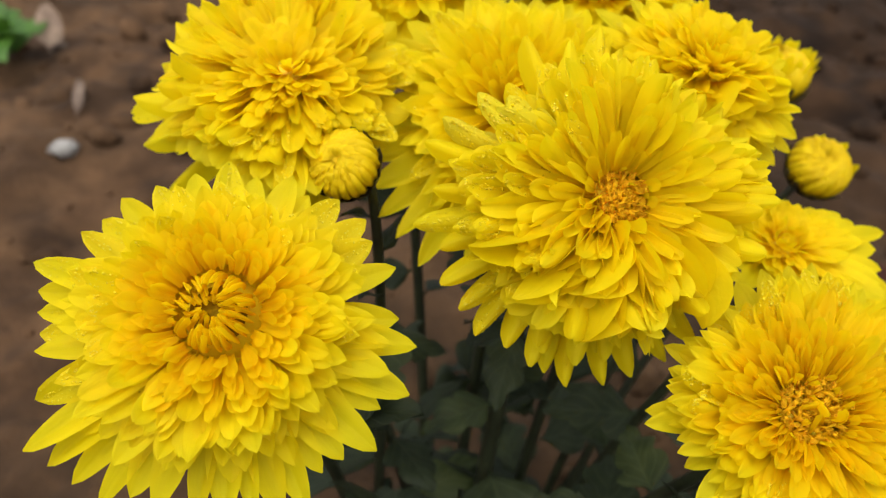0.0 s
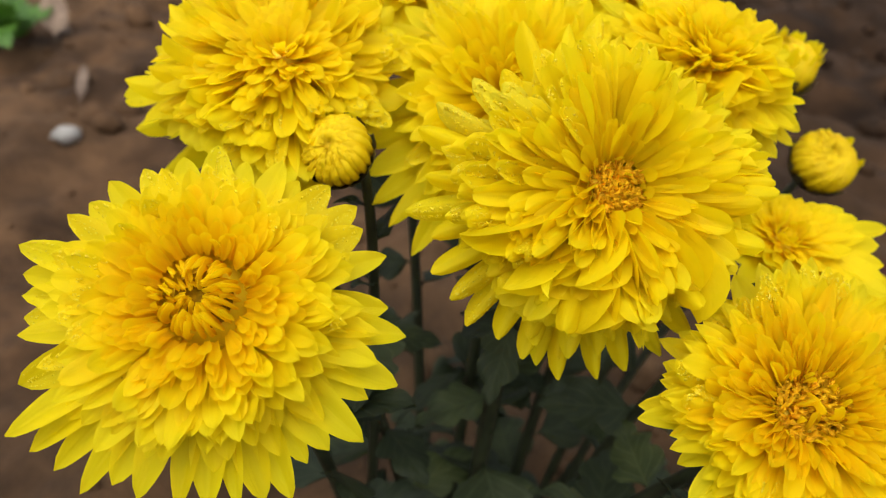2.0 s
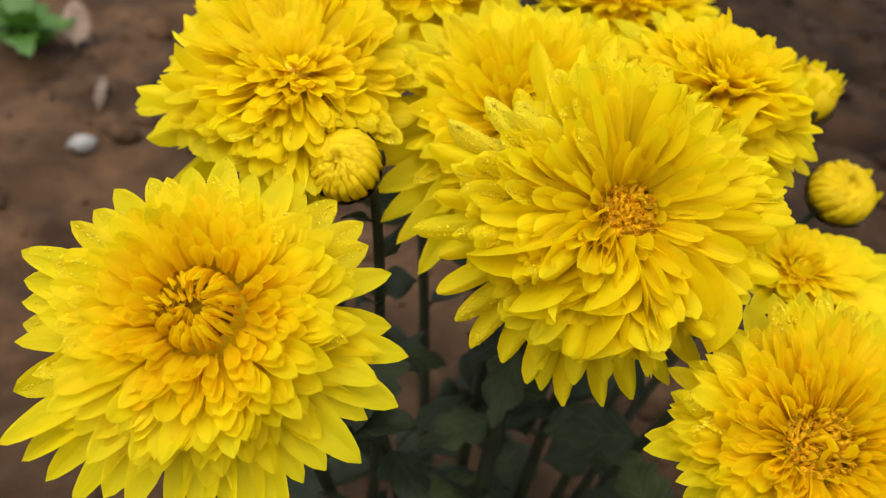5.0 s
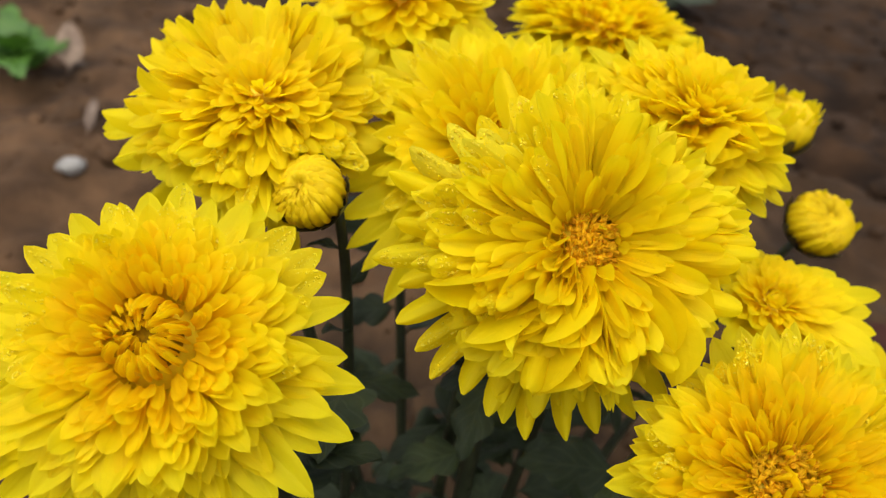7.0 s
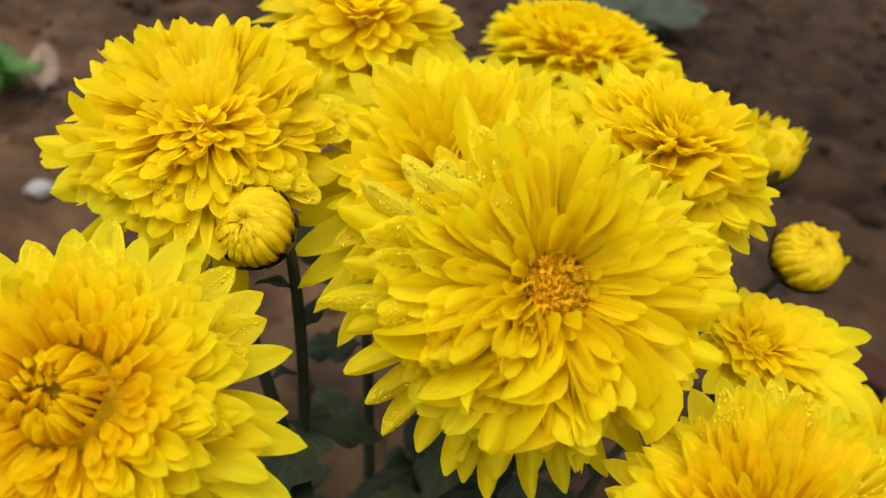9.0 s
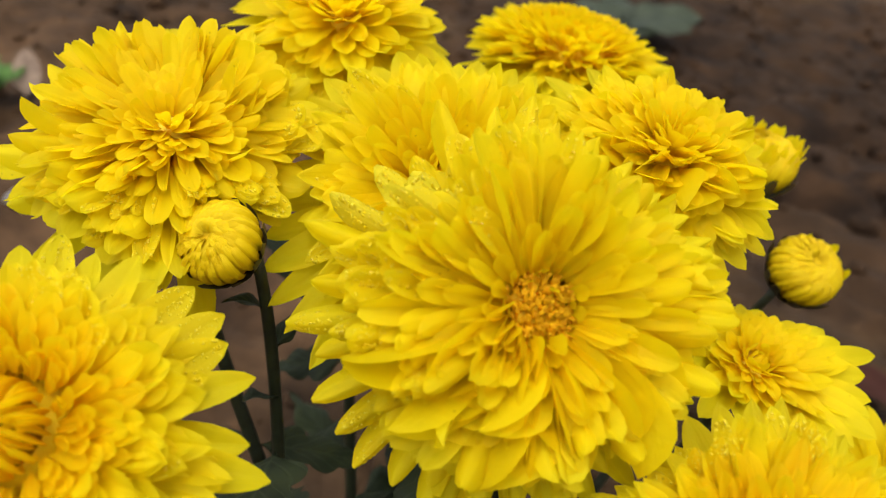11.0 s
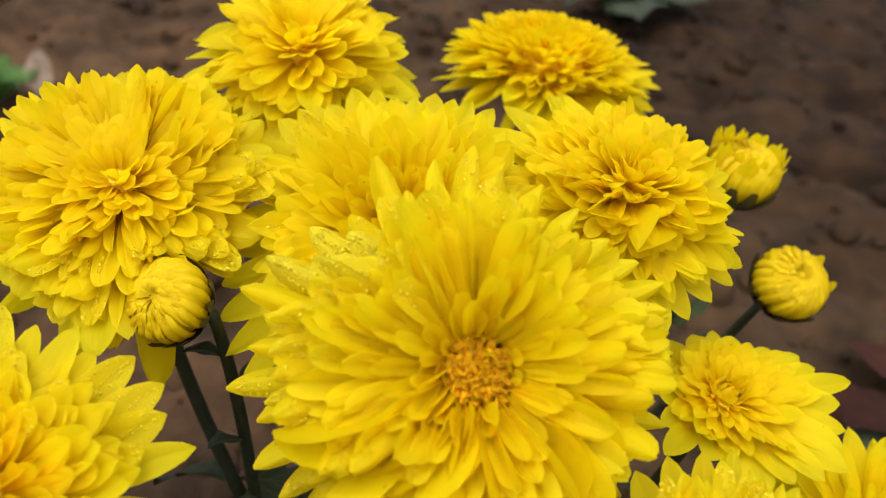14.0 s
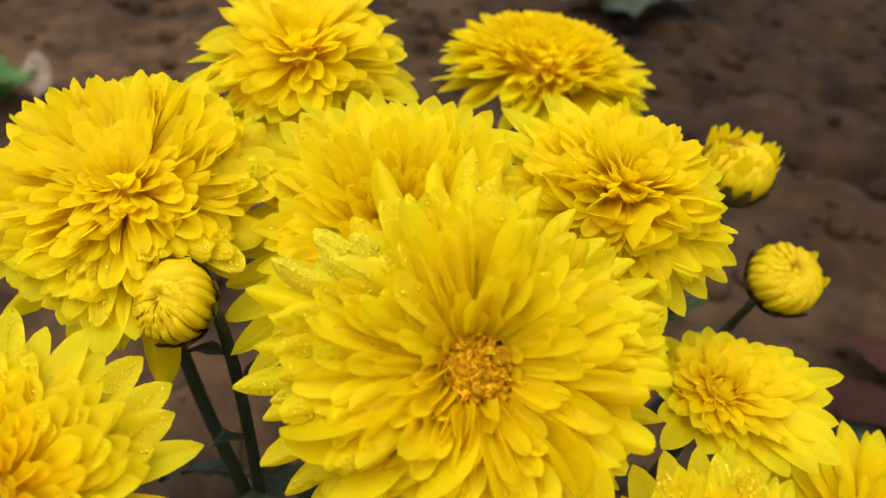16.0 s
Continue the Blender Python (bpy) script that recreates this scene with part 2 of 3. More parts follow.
# ---- petals ----
STATIONS = (0.0, 0.12, 0.26, 0.4, 0.54, 0.67, 0.78, 0.87, 0.94, 0.98, 1.0)
OUTLINE = {
    "lance": ((0, 0.15, 0.35, 0.6, 0.75, 0.86, 0.94, 1.0), (0.36, 0.56, 0.86, 1.0, 0.92, 0.70, 0.44, 0.05)),
    "oblong": ((0, 0.15, 0.4, 0.65, 0.8, 0.9, 0.96, 1.0), (0.34, 0.5, 0.8, 0.98, 1.0, 0.86, 0.62, 0.18)),
    "ragged": ((0, 0.15, 0.4, 0.65, 0.8, 0.9, 0.96, 1.0), (0.36, 0.55, 0.85, 1.0, 1.0, 0.9, 0.72, 0.42)),
    "spoon": ((0, 0.15, 0.4, 0.62, 0.78, 0.88, 0.95, 1.0), (0.34, 0.52, 0.84, 1.0, 0.97, 0.82, 0.58, 0.14)),
    "folded": ((0, 0.15, 0.4, 0.65, 0.8, 0.9, 0.96, 1.0), (0.36, 0.55, 0.88, 1.0, 0.92, 0.72, 0.48, 0.16)),
    "quill": ((0, 0.2, 0.5, 0.75, 0.88, 0.95, 1.0), (0.6, 0.65, 0.75, 0.95, 0.9, 0.7, 0.25)),
}
BENDS = (-85, -60, -38, -20, -6, 8, 22, 40, 62, 90, 125)
VARIANTS = 6


def petal_shape(kind, bend, variant):
    """A unit petal as a function of the place along it (0 to 1) and across it (-1 to 1)."""
    rng = random.Random(f"{kind}{bend}{variant}")
    at, wide = OUTLINE[kind]
    cup = rng.uniform(0.08, 0.36) * (2.4 if kind == "quill" else 1.0 if kind != "ragged" else rng.choice((1.0, 1.0, 3.0)))
    cup = -rng.uniform(0.25, 0.6) if kind == "spoon" else cup
    cup = rng.uniform(1.2, 2.2) if kind == "folded" else cup
    wild = 1.8 if kind == "ragged" else 1.0
    lean, wave, phase = wild * rng.uniform(-0.05, 0.05), wild * rng.uniform(0.0, 0.035), rng.uniform(0, 6)
    power, twist = rng.uniform(1.0, 1.7), wild * rng.uniform(-0.22, 0.22)
    notch = rng.uniform(0.0, 0.05) if kind == "oblong" else 0.0
    teeth = {round(v, 2): rng.uniform(-0.035, 0.01) for v in (-1, -0.62, -0.22, 0.22, 0.62, 1)} if kind == "ragged" else {}
    steps = 40
    ys, zs, y, z = [0.0], [0.0], 0.0, 0.0
    for k in range(steps):
        a = radians(bend) * ((k + 0.5) / steps) ** power
        y, z = y + math.cos(a) / steps, z + math.sin(a) / steps
        ys.append(y), zs.append(z)

    def at_point(s, v):
        f = s * steps
        i = min(int(f), steps - 1)
        f -= i
        y, z = ys[i] + (ys[i + 1] - ys[i]) * f, zs[i] + (zs[i + 1] - zs[i]) * f
        a = radians(bend) * s ** power
        w = 0.5 * float(np.interp(s, at, wide))
        lift = cup * w * v * v + 0.05 * w * math.cos(3.1 * math.pi * v) * (0.4 + s) + wave * math.sin(9 * s + phase) * v * abs(v)
        lift += twist * w * v * s
        if notch and s > 0.9:
            y -= notch * (1 - min(1.0, abs(v) * 2.2)) * (s - 0.9) * 10 * math.cos(a)
        if teeth and s > 0.9:
            y += teeth.get(round(v, 2), 0.0) * (s - 0.9) * 10 * math.cos(a)
        return Vector((w * v + lean * s * s, y - math.sin(a) * lift * 0.5, z + math.cos(a) * lift * 0.5))

    return at_point


PETALS = {}


def petal_mesh(kind, bend, variant, mat):
    bend = min(BENDS, key=lambda b: abs(b - bend))
    key = (kind, bend, variant, mat.name)
    if key not in PETALS:
        f = petal_shape(kind, bend, variant)
        across = (-1, -0.62, -0.22, 0.22, 0.62, 1)
        verts = [f(s, v) for s in STATIONS for v in across]
        uvs = [((v + 1) / 2, s) for s in STATIONS for v in across]
        PETALS[key] = (raw_mesh("petal", verts, grid_faces(len(STATIONS), len(across)), mat, uvs), f)
    return PETALS[key]


def petal_pose(o, n, azimuth, theta, radius, height, length, width, roll=0.0):
    """Where a petal stands on its head: theta is its angle from the head's axis."""
    n, e1, e2 = basis(n)
    a, th = radians(azimuth), radians(theta)
    r = e1 * math.cos(a) + e2 * math.sin(a)
    y = n * math.cos(th) + r * math.sin(th)
    z = n * math.sin(th) - r * math.cos(th)
    x = y.cross(z)
    m = Matrix((x, y, z)).transposed().to_4x4()
    m.translation = Vector(o) + r * radius + n * height
    return m @ pose(0, 0, 0, 0, roll, 0) @ Matrix.Diagonal((width, length, length, 1.0))


CLUMP = Vector((0.05, 0.385, 0.0))


def lathe(o, n, profile, sides, mat, name="lathe", wobble=0.0):
    n, e1, e2 = basis(n)
    verts, faces = [], []
    for h, r in profile:
        for j in range(sides):
            w = 2 * math.pi * j / sides
            rr = r * (1 + wobble * math.sin(5 * w))
            verts.append(Vector(o) + n * h + (e1 * math.cos(w) + e2 * math.sin(w)) * rr)
    for k in range(len(profile) - 1):
        for j in range(sides):
            q = (j + 1) % sides
            faces.append((k * sides + j, k * sides + q, (k + 1) * sides + q, (k + 1) * sides + j))
    faces.append(tuple(range(sides))[::-1])
    faces.append(tuple(range((len(profile) - 1) * sides, len(profile) * sides)))
    return raw_mesh(name, verts, faces, mat)


LEAVES = {}


def leaf_mesh(variant, mat=LEAF, lobes=3.0, kind="chrysanthemum"):
    """A lobed, drooping leaf of unit length with its midrib along y."""
    key = (variant, mat.name, lobes)
    if key not in LEAVES:
        rng = random.Random(f"leaf{variant}{kind}")
        rows, cols, verts, uvs = 30, 9, [], []
        droop, fold, phase = rng.uniform(20, 75), rng.uniform(0.1, 0.35), rng.uniform(0.0, 0.25)
        y = z = 0.0
        for r in range(rows):
            s = r / (rows - 1)
            a = radians(15 - droop * s)
            if r:
                y, z = y + math.cos(a) / rows, z + math.sin(a) / rows
            env = math.sin(math.pi * min(1.0, 0.06 + s * 0.94) ** 0.75) ** 0.8
            cut = 1.0 if lobes == 0 else 0.52 + 0.48 * abs(math.cos(math.pi * (lobes * s + phase))) ** 0.6
            half = 0.012 + (0.36 * env * cut if s > 0.16 else 0.36 * env * cut * (s / 0.16) ** 2)
            if s > 0.97:
                half *= 0.4
            for c in range(cols):
                v = -1 + 2 * c / (cols - 1)
                ruffle = 0.03 * math.sin(11 * s + 5 * phase + 2 * v) * abs(v)
                sweep = 0.16 * abs(v) * (1 - s) * cut
                verts.append(Vector((half * v, y + sweep * 0.6, z + fold * half * abs(v) - 0.2 * half * v * v + ruffle)))
                uvs.append(((v + 1) / 2, s))
        LEAVES[key] = raw_mesh("leaf", verts, grid_faces(rows, cols), mat, uvs)
    return LEAVES[key]


def stem_and_leaves(plant, o, n, seed, thick=0.0026, leaves=5, low=0.04, high=0.72, lead=None):
    """The stem from the head down to the ground, with leaves set round it by turns."""
    rng = random.Random(seed)
    n = Vector(n).normalized()
    o, foot = Vector(o), plant.location.copy()
    p0 = o - n * 0.012
    lead = Vector(lead) if lead else n * -0.085 + Vector((0, 0, -0.03))
    path = bezier(foot + Vector((0, 0, -0.02)), foot + Vector((rng.uniform(-0.01, 0.01), 0, 0.17)), p0 + lead, p0, 26)
    radii = [thick * (1.5 - 0.55 * k / 25) for k in range(26)]
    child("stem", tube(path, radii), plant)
    turn = rng.uniform(0, 360)
    for k in range(leaves):
        t = low + (high - low) * (k + rng.uniform(0.1, 0.9)) / leaves
        p = path[int(t * 25)]
        turn += 137.5 + rng.uniform(-25, 25)
        size = rng.uniform(0.044, 0.080) * (1.1 - 0.4 * t)
        m = pose(*p, rng.uniform(-38, 34), rng.uniform(-40, 40), turn) @ Matrix.Diagonal((size * rng.uniform(0.6, 0.85), size, size, 1))
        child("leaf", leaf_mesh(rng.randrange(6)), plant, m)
    return path


BEADS = []


def beads_on(f, m, rng, count, size):
    """Water beads that sit on the upper face of a petal."""
    for _ in range(count):
        s, v = 0.95 - 0.6 * rng.random() ** 1.4, rng.uniform(-0.9, 0.9)
        p = m @ f(s, v)
        t1, t2 = m @ f(min(s + 0.03, 1.0), v) - p, m @ f(s, v + 0.08) - p
        up = t2.cross(t1).normalized()
        BEADS.append((p, up, size * rng.choice((0.35, 0.42, 0.5, 0.6, 0.75, 1.0)) * rng.uniform(0.8, 1.2)))


def flower(label, o, n, table, count, seed, ring=(), kinds=("lance", "oblong", "quill"), disc=0.0, leaves=13,
           foot=None, shares=(0.45, 0.78), wet=0.0, wet_side=None, core=0.0, jitter=1.0, bead=0.0013, thick=0.0026, pale=(), slim=0.72, extra=(), claws=(), seed_core=0.0, lead=None, inner=PETAL_INNER, pad=0.5, tousle=0.0, uneven=0.0, folded=(), dip=(0, 0.0, 1), crest=0.95):
    """A chrysanthemum: head of many petals on a leafy stem. table: rows of the place from rim (0) to heart (1), length, angle from
    the axis, bend, width, foot radius and foot height. ring: azimuth in degrees and reach in millimetres of the rim's petals."""
    rng = random.Random(seed)
    axis, e1, e2 = basis(n)
    o = Vector(o)
    plant = new("chrysanthemum")
    at = (CLUMP + (Vector((o.x, o.y, 0)) - CLUMP) * 0.4) if foot is None else Vector(foot)
    plant.location = at
    tagged(plant, label, "flower", "chrysanthemums in the clump")
    stem_and_leaves(plant, o, axis, seed + 7, thick, leaves, lead=lead)
    top = table[-1][6]
    wide = 0.98 * max(r[5] for r in table)
    head = child("flower_head", lathe(o, axis, ((-0.006, wide * 0.75), (-0.002, wide), (top * 0.1, wide * max(1.0, 1.6 * pad)), (top * 0.35, wide * max(0.85, 1.3 * pad)), (top * crest * 0.85, wide * pad), (top * crest * 0.98, wide * pad * 0.8), (top * crest, 0.001)), 16, HEART, "heart", 0.05), plant)
    child("calyx", lathe(o, axis, ((-0.017, 0.0032), (-0.013, wide * 0.65), (-0.0085, wide), (-0.005, wide * 1.08), (-0.005, wide * 0.8)), 16, CALYX, "calyx", 0.05), plant, None, "green cup of bracts under the petals")
    cols = list(zip(*table))

    def row(u):
        return [float(np.interp(u, cols[0], c)) for c in cols[1:]]

    marks = sorted(ring) or [(0, 1000 * (table[0][1] + table[0][5]))]
    marks = [(marks[-1][0] - 360, marks[-1][1]), *marks, (marks[0][0] + 360, marks[0][1])]

    def reach(az):
        return float(np.interp(az % 360, [a for a, _ in marks], [r for _, r in marks])) / 1000

    def one(u, az, tip=0.0):
        ln, th, bd, wd, fr, fh = row(u)
        full = (tip or reach(az)) - table[0][5]
        even = ln / table[0][1]
        ln = even * (full * (1 - u) + table[0][1] * u) * (1.05 if tip else 0.96 + 0.06 * jitter * rng.uniform(-1, 0.8))
        a = radians(az)
        sway = noise.noise_vector(Vector((1.6 * math.cos(a), 1.6 * math.sin(a), 3.0 * u + seed))) * (0.0 if tip else min(1.0, 5 * u))
        loose = 0.25 if tip else 1.0
        th += dip[1] * max(0.0, math.cos(radians(az - dip[0]))) ** dip[2] * max(0.0, 1 - 2.5 * u)
        ln *= 1 + uneven * (sway.z + (0.0 if tip else rng.uniform(-0.6, 0.35)))
        az += tousle * 0.5 * sway.x
        th += jitter * loose * rng.gauss(0, 4.5) + tousle * sway.y
        bd += jitter * loose * rng.gauss(0, 10) + tousle * sway.z
        wd *= slim * (1.15 if tip else 1.0) * rng.uniform(0.85, 1.15)
        kind = kinds[0] if u < 0.3 else kinds[1] if u < 0.82 else kinds[2]
        kind = rng.choice(kind) if isinstance(kind, tuple) else kind
        mat = PETAL_OUTER if u + rng.uniform(-0.1, 0.1) < shares[0] else PETAL_MID if u + rng.uniform(-0.1, 0.1) < shares[1] else inner
        if any(abs((az - p + 180) % 360 - 180) < 9 for p in pale) and u < 0.35:
            mat = PETAL_PALE
        me, f = petal_mesh(kind, bd, rng.randrange(VARIANTS), mat)
        m = petal_pose(o, axis, az, th, fr, fh, ln, wd, rng.gauss(0, 9) * jitter * loose + 1.6 * tousle * sway.x)
        child("petal", me, head, m)
        side = 1.0 if wet_side is None else 0.5 + 0.5 * math.cos(radians(az - wet_side))
        if wet and u < 0.55 and (mat is PETAL_PALE or rng.random() < wet * side ** 2):
            beads_on(f, m, rng, int(rng.randrange(200, 330) * (1.3 if mat is PETAL_PALE else 1.0) * min(1.0, ln / 0.045) ** 2), bead * (1.1 if mat is PETAL_PALE else 1.0))

    for az, tip in ring:
        one(0.03 * rng.random(), az, tip / 1000)
    begin = 0.06 if ring else 0.0
    for k in range(count):
        u = begin + (1 - begin) * (k + 0.5) / count
        one(u, k * 137.508 + rng.uniform(-7, 7) * jitter)
    for many, fr, fh, theta, bend, length, width, kind, loose in claws:
        for k in range(many):
            me, f = petal_mesh(kind, bend + rng.gauss(0, 14), rng.randrange(VARIANTS), inner if kind == "quill" else PETAL_MID)
            child("petal", me, head, petal_pose(o, axis, 360 * k / many + rng.uniform(-4, 4) * loose + many, theta + rng.gauss(0, 5) * loose, fr, fh, length * (1 + loose * rng.uniform(-0.15, 0.12)), width, rng.gauss(0, 8)))
    for lo, hi, many, fr, fh, theta, length, width in folded:
        for k in range(many):
            me, f = petal_mesh("folded", rng.uniform(-24, 30), rng.randrange(VARIANTS), PETAL_MID)
            u = rng.random()
            child("petal", me, head, petal_pose(o, axis, lo + (hi - lo) * (k + u) / many, theta + 14 * (u - 0.5), fr, fh * rng.uniform(0.7, 1.0), length * (0.8 + 0.35 * u), width, rng.choice((-1, 1)) * rng.uniform(15, 65)))
    if seed_core:
        child("core", lathe(o, axis, ((top - 0.007, seed_core), (top - 0.0022, seed_core), (top - 0.0008, seed_core * 0.6), (top - 0.0004, 0.0005)), 18, OLIVE, "core", 0.04), head, None, "olive-brown hollow at the heart")
    for az, theta, bend, length, width in extra:
        me, f = petal_mesh("spoon", bend, rng.randrange(VARIANTS), PETAL_OUTER)
        child("petal", me, head, petal_pose(o, axis, az, theta, 0.009, -0.003, length, width))
    if disc:
        florets(head, o + axis * core, axis, disc, rng)
    return plant


def florets(head, o, axis, radius, rng):
    """The heart's little tubular florets, each a flared, notched tube leaning its own way, as one mesh."""
    axis, e1, e2 = basis(axis)
    verts, faces = [], []
    total = 190
    for k in range(total):
        r = radius * math.sqrt((k + 0.5) / total)
        w = k * 2.39996 + rng.uniform(-0.35, 0.35)
        out = (e1 * math.cos(w) + e2 * math.sin(w))
        p = o + out * (r + rng.uniform(-0.0007, 0.0007)) + axis * (0.0012 * (1 - (r / radius) ** 2) + rng.uniform(-0.0009, 0.0010))
        d = (axis + out * (0.5 * r / radius) + e1 * rng.uniform(-0.75, 0.75) + e2 * rng.uniform(-0.75, 0.75)).normalized()
        a = d.cross(Vector((0.2, 0.5, 1))).normalized()
        b = d.cross(a)
        size = 0.00062 * rng.uniform(0.7, 1.4)
        first = len(verts)
        tall = rng.uniform(0.6, 2.1)
        for h, s, flare in ((-0.005, 0.7, 0), (0.0, 0.8, 0), (0.0020 * tall, 1.15, 1), (0.0008, 0.3, 0)):
            for j in range(10):
                q = 2 * math.pi * j / 10
                rr = size * s * (1 + flare * 0.22 * (-1) ** j)
                verts.append(p + d * (h + flare * 0.0005 * (-1) ** j) + (a * math.cos(q) + b * math.sin(q)) * rr)
        for i in range(3):
            for j in range(10):
                q = (j + 1) % 10
                faces.append((first + i * 10 + j, first + i * 10 + q, first + i * 10 + 10 + q, first + i * 10 + 10 + j))
        faces.append(tuple(first + 30 + j for j in range(10)))
    return child("disc", raw_mesh("disc", verts, faces, FLORET), head, None, "orange-gold heart of tiny tubular florets")


# ---- ground ----
def spread(lo, hi, step, far, grow=1.35):
    """Coordinates: even steps between lo and hi, growing ones out to far on both sides."""
    mid = list(np.arange(lo, hi + step / 2, step))
    up, d = [mid[-1]], step
    while up[-1] < far:
        d *= grow
        up.append(up[-1] + d)
    down, d = [mid[0]], step
    while down[-1] > -far:
        d *= grow
        down.append(down[-1] - d)
    return down[:0:-1] + mid + up[1:]


PITS = []
for _k in range(46):
    PITS.append((random.uniform(-0.9, 1.5), random.uniform(0.75, 2.7), random.uniform(0.012, 0.035), random.uniform(0.3, 1.0)))
PITS += [(0.66, 1.29, 0.045, 1.0), (0.62, 1.10, 0.03, 0.6), (0.79, 1.585, 0.055, 1.1), (0.607, 1.744, 0.03, 1.0), (0.517, 1.556, 0.03, 1.0)]


def ground_height(x, y):
    p = Vector((x, y, 0))
    near = max(0.0, 1 - (p.length / 6) ** 2)
    h = 0.024 * noise.noise(p * 2.3 + Vector((5.1, 2.2, 0))) + 0.024 * noise.noise(p * 7.0) + 0.017 * noise.noise(p * 17.0) + 0.008 * noise.noise(p * 41.0)
    for a, b, r, k in PITS:
        if abs(x - a) < 4 * r and abs(y - b) < 3 * r:
            h -= 1.3 * k * r * math.exp(-(((x - a) / (1.5 * r)) ** 2 + ((y - b) / r) ** 2))
    return near * h


gx, gy = spread(-1.0, 1.5, 0.0125, 400.0), spread(0.2, 2.7, 0.0125, 400.0)
ground_verts = [(x, y, ground_height(x, y)) for y in gy for x in gx]
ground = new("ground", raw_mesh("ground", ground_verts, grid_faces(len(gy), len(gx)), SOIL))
tagged(ground, "bare brown garden soil with small clods and hollows", "ground", kind="structure")


def lump(rng, size, mat, name, flat=0.7):
    bm = bmesh.new()
    bmesh.ops.create_icosphere(bm, subdivisions=2, radius=1.0)
    off = Vector((rng.uniform(0, 50), rng.uniform(0, 50), 0))
    for v in bm.verts:
        k = 1 + 0.35 * noise.noise(v.co * 1.3 + off) + 0.15 * noise.noise(v.co * 3.5 + off)
        v.co = Vector((v.co.x, v.co.y * 0.85, v.co.z * flat)) * (k * size)
    me = bpy.data.meshes.new(name)
    bm.to_mesh(me)
    bm.free()
    me.materials.append(mat)
    me.polygons.foreach_set("use_smooth", [True] * len(me.polygons))
    return me


def clods():
    """Loose crumbs of soil, as one mesh."""
    rng = random.Random(31)
    shapes = []
    for _ in range(6):
        me = lump(rng, 1.0, SOIL, "crumb")
        shapes.append(([v.co.copy() for v in me.vertices], [tuple(p.vertices) for p in me.polygons]))
    verts, faces = [], []
    for _ in range(1300):
        x, y = rng.uniform(-0.95, 1.4), rng.uniform(0.25, 2.6)
        s = 0.004 + 0.022 * rng.random() ** 3
        vs, fs = rng.choice(shapes)
        if math.hypot(x + 0.409, y - 0.936) < 0.04:
            continue
        m = pose(x, y, ground_height(x, y) + 0.25 * s, rng.uniform(-30, 30), rng.uniform(-30, 30), rng.uniform(0, 360)) @ Matrix.Scale(s, 4)
        first = len(verts)
        verts += [m @ v for v in vs]
        faces += [tuple(first + i for i in f) for f in fs]
    return raw_mesh("soil_clods", verts, faces, SOIL)


tagged(new("soil_clods", clods()), "small loose clods of brown soil on the ground", "soil", kind="stuff")

# ---- the large open flowers ----
A_RING = ((4, 54), (23, 57), (34, 53), (43, 55), (56, 53), (66, 50), (74, 54), (88, 52), (98, 58), (111, 56), (125, 58), (137, 63), (146, 61), (154, 61), (166, 74),
          (173, 70), (179, 67), (185, 67), (192, 66), (204, 69), (214, 80), (220, 76), (228, 73), (237, 73), (244, 66), (252, 65), (264, 63), (273, 62),
          (281, 62), (289, 62), (296, 64), (305, 57), (313, 58), (322, 64), (333, 55), (341, 63), (356, 62))
flower("large lemon-yellow chrysanthemum with pointed dewy petals and incurved heart", (-0.0527, 0.2235, 0.374), (-0.09, -0.67, 0.735),
       ((0, 0.060, 96, -4, 0.0100, 0.010, 0.0), (0.06, 0.050, 92, -4, 0.0108, 0.010, 0.002), (0.14, 0.045, 87, -4, 0.0110, 0.011, 0.004), (0.24, 0.040, 82, -2, 0.0106, 0.012, 0.006), (0.38, 0.0335, 75, 2, 0.0090, 0.0150, 0.0100),
        (0.55, 0.0235, 68, 6, 0.0068, 0.0165, 0.0145), (0.78, 0.0150, 60, 10, 0.0052, 0.0155, 0.0180), (1, 0.0098, 46, 20, 0.0040, 0.0132, 0.0200)),
       390, 11, A_RING, kinds=("lance", ("oblong", "lance"), ("quill", "oblong")), inner=PETAL_AMBER, wet=0.65, wet_side=120, slim=1.0, shares=(0.44, 0.62), jitter=1.3, bead=0.0010, pad=0.6, tousle=8, uneven=0.10,
       claws=((32, 0.0124, 0.0190, 10, 84, 0.0140, 0.0020, "quill", 1.3), (25, 0.0100, 0.0185, 0, 84, 0.0115, 0.0019, "quill", 1.3), (16, 0.0066, 0.0180, -8, 60, 0.0080, 0.0017, "quill", 1.4)), crest=0.84, seed_core=0.0088)

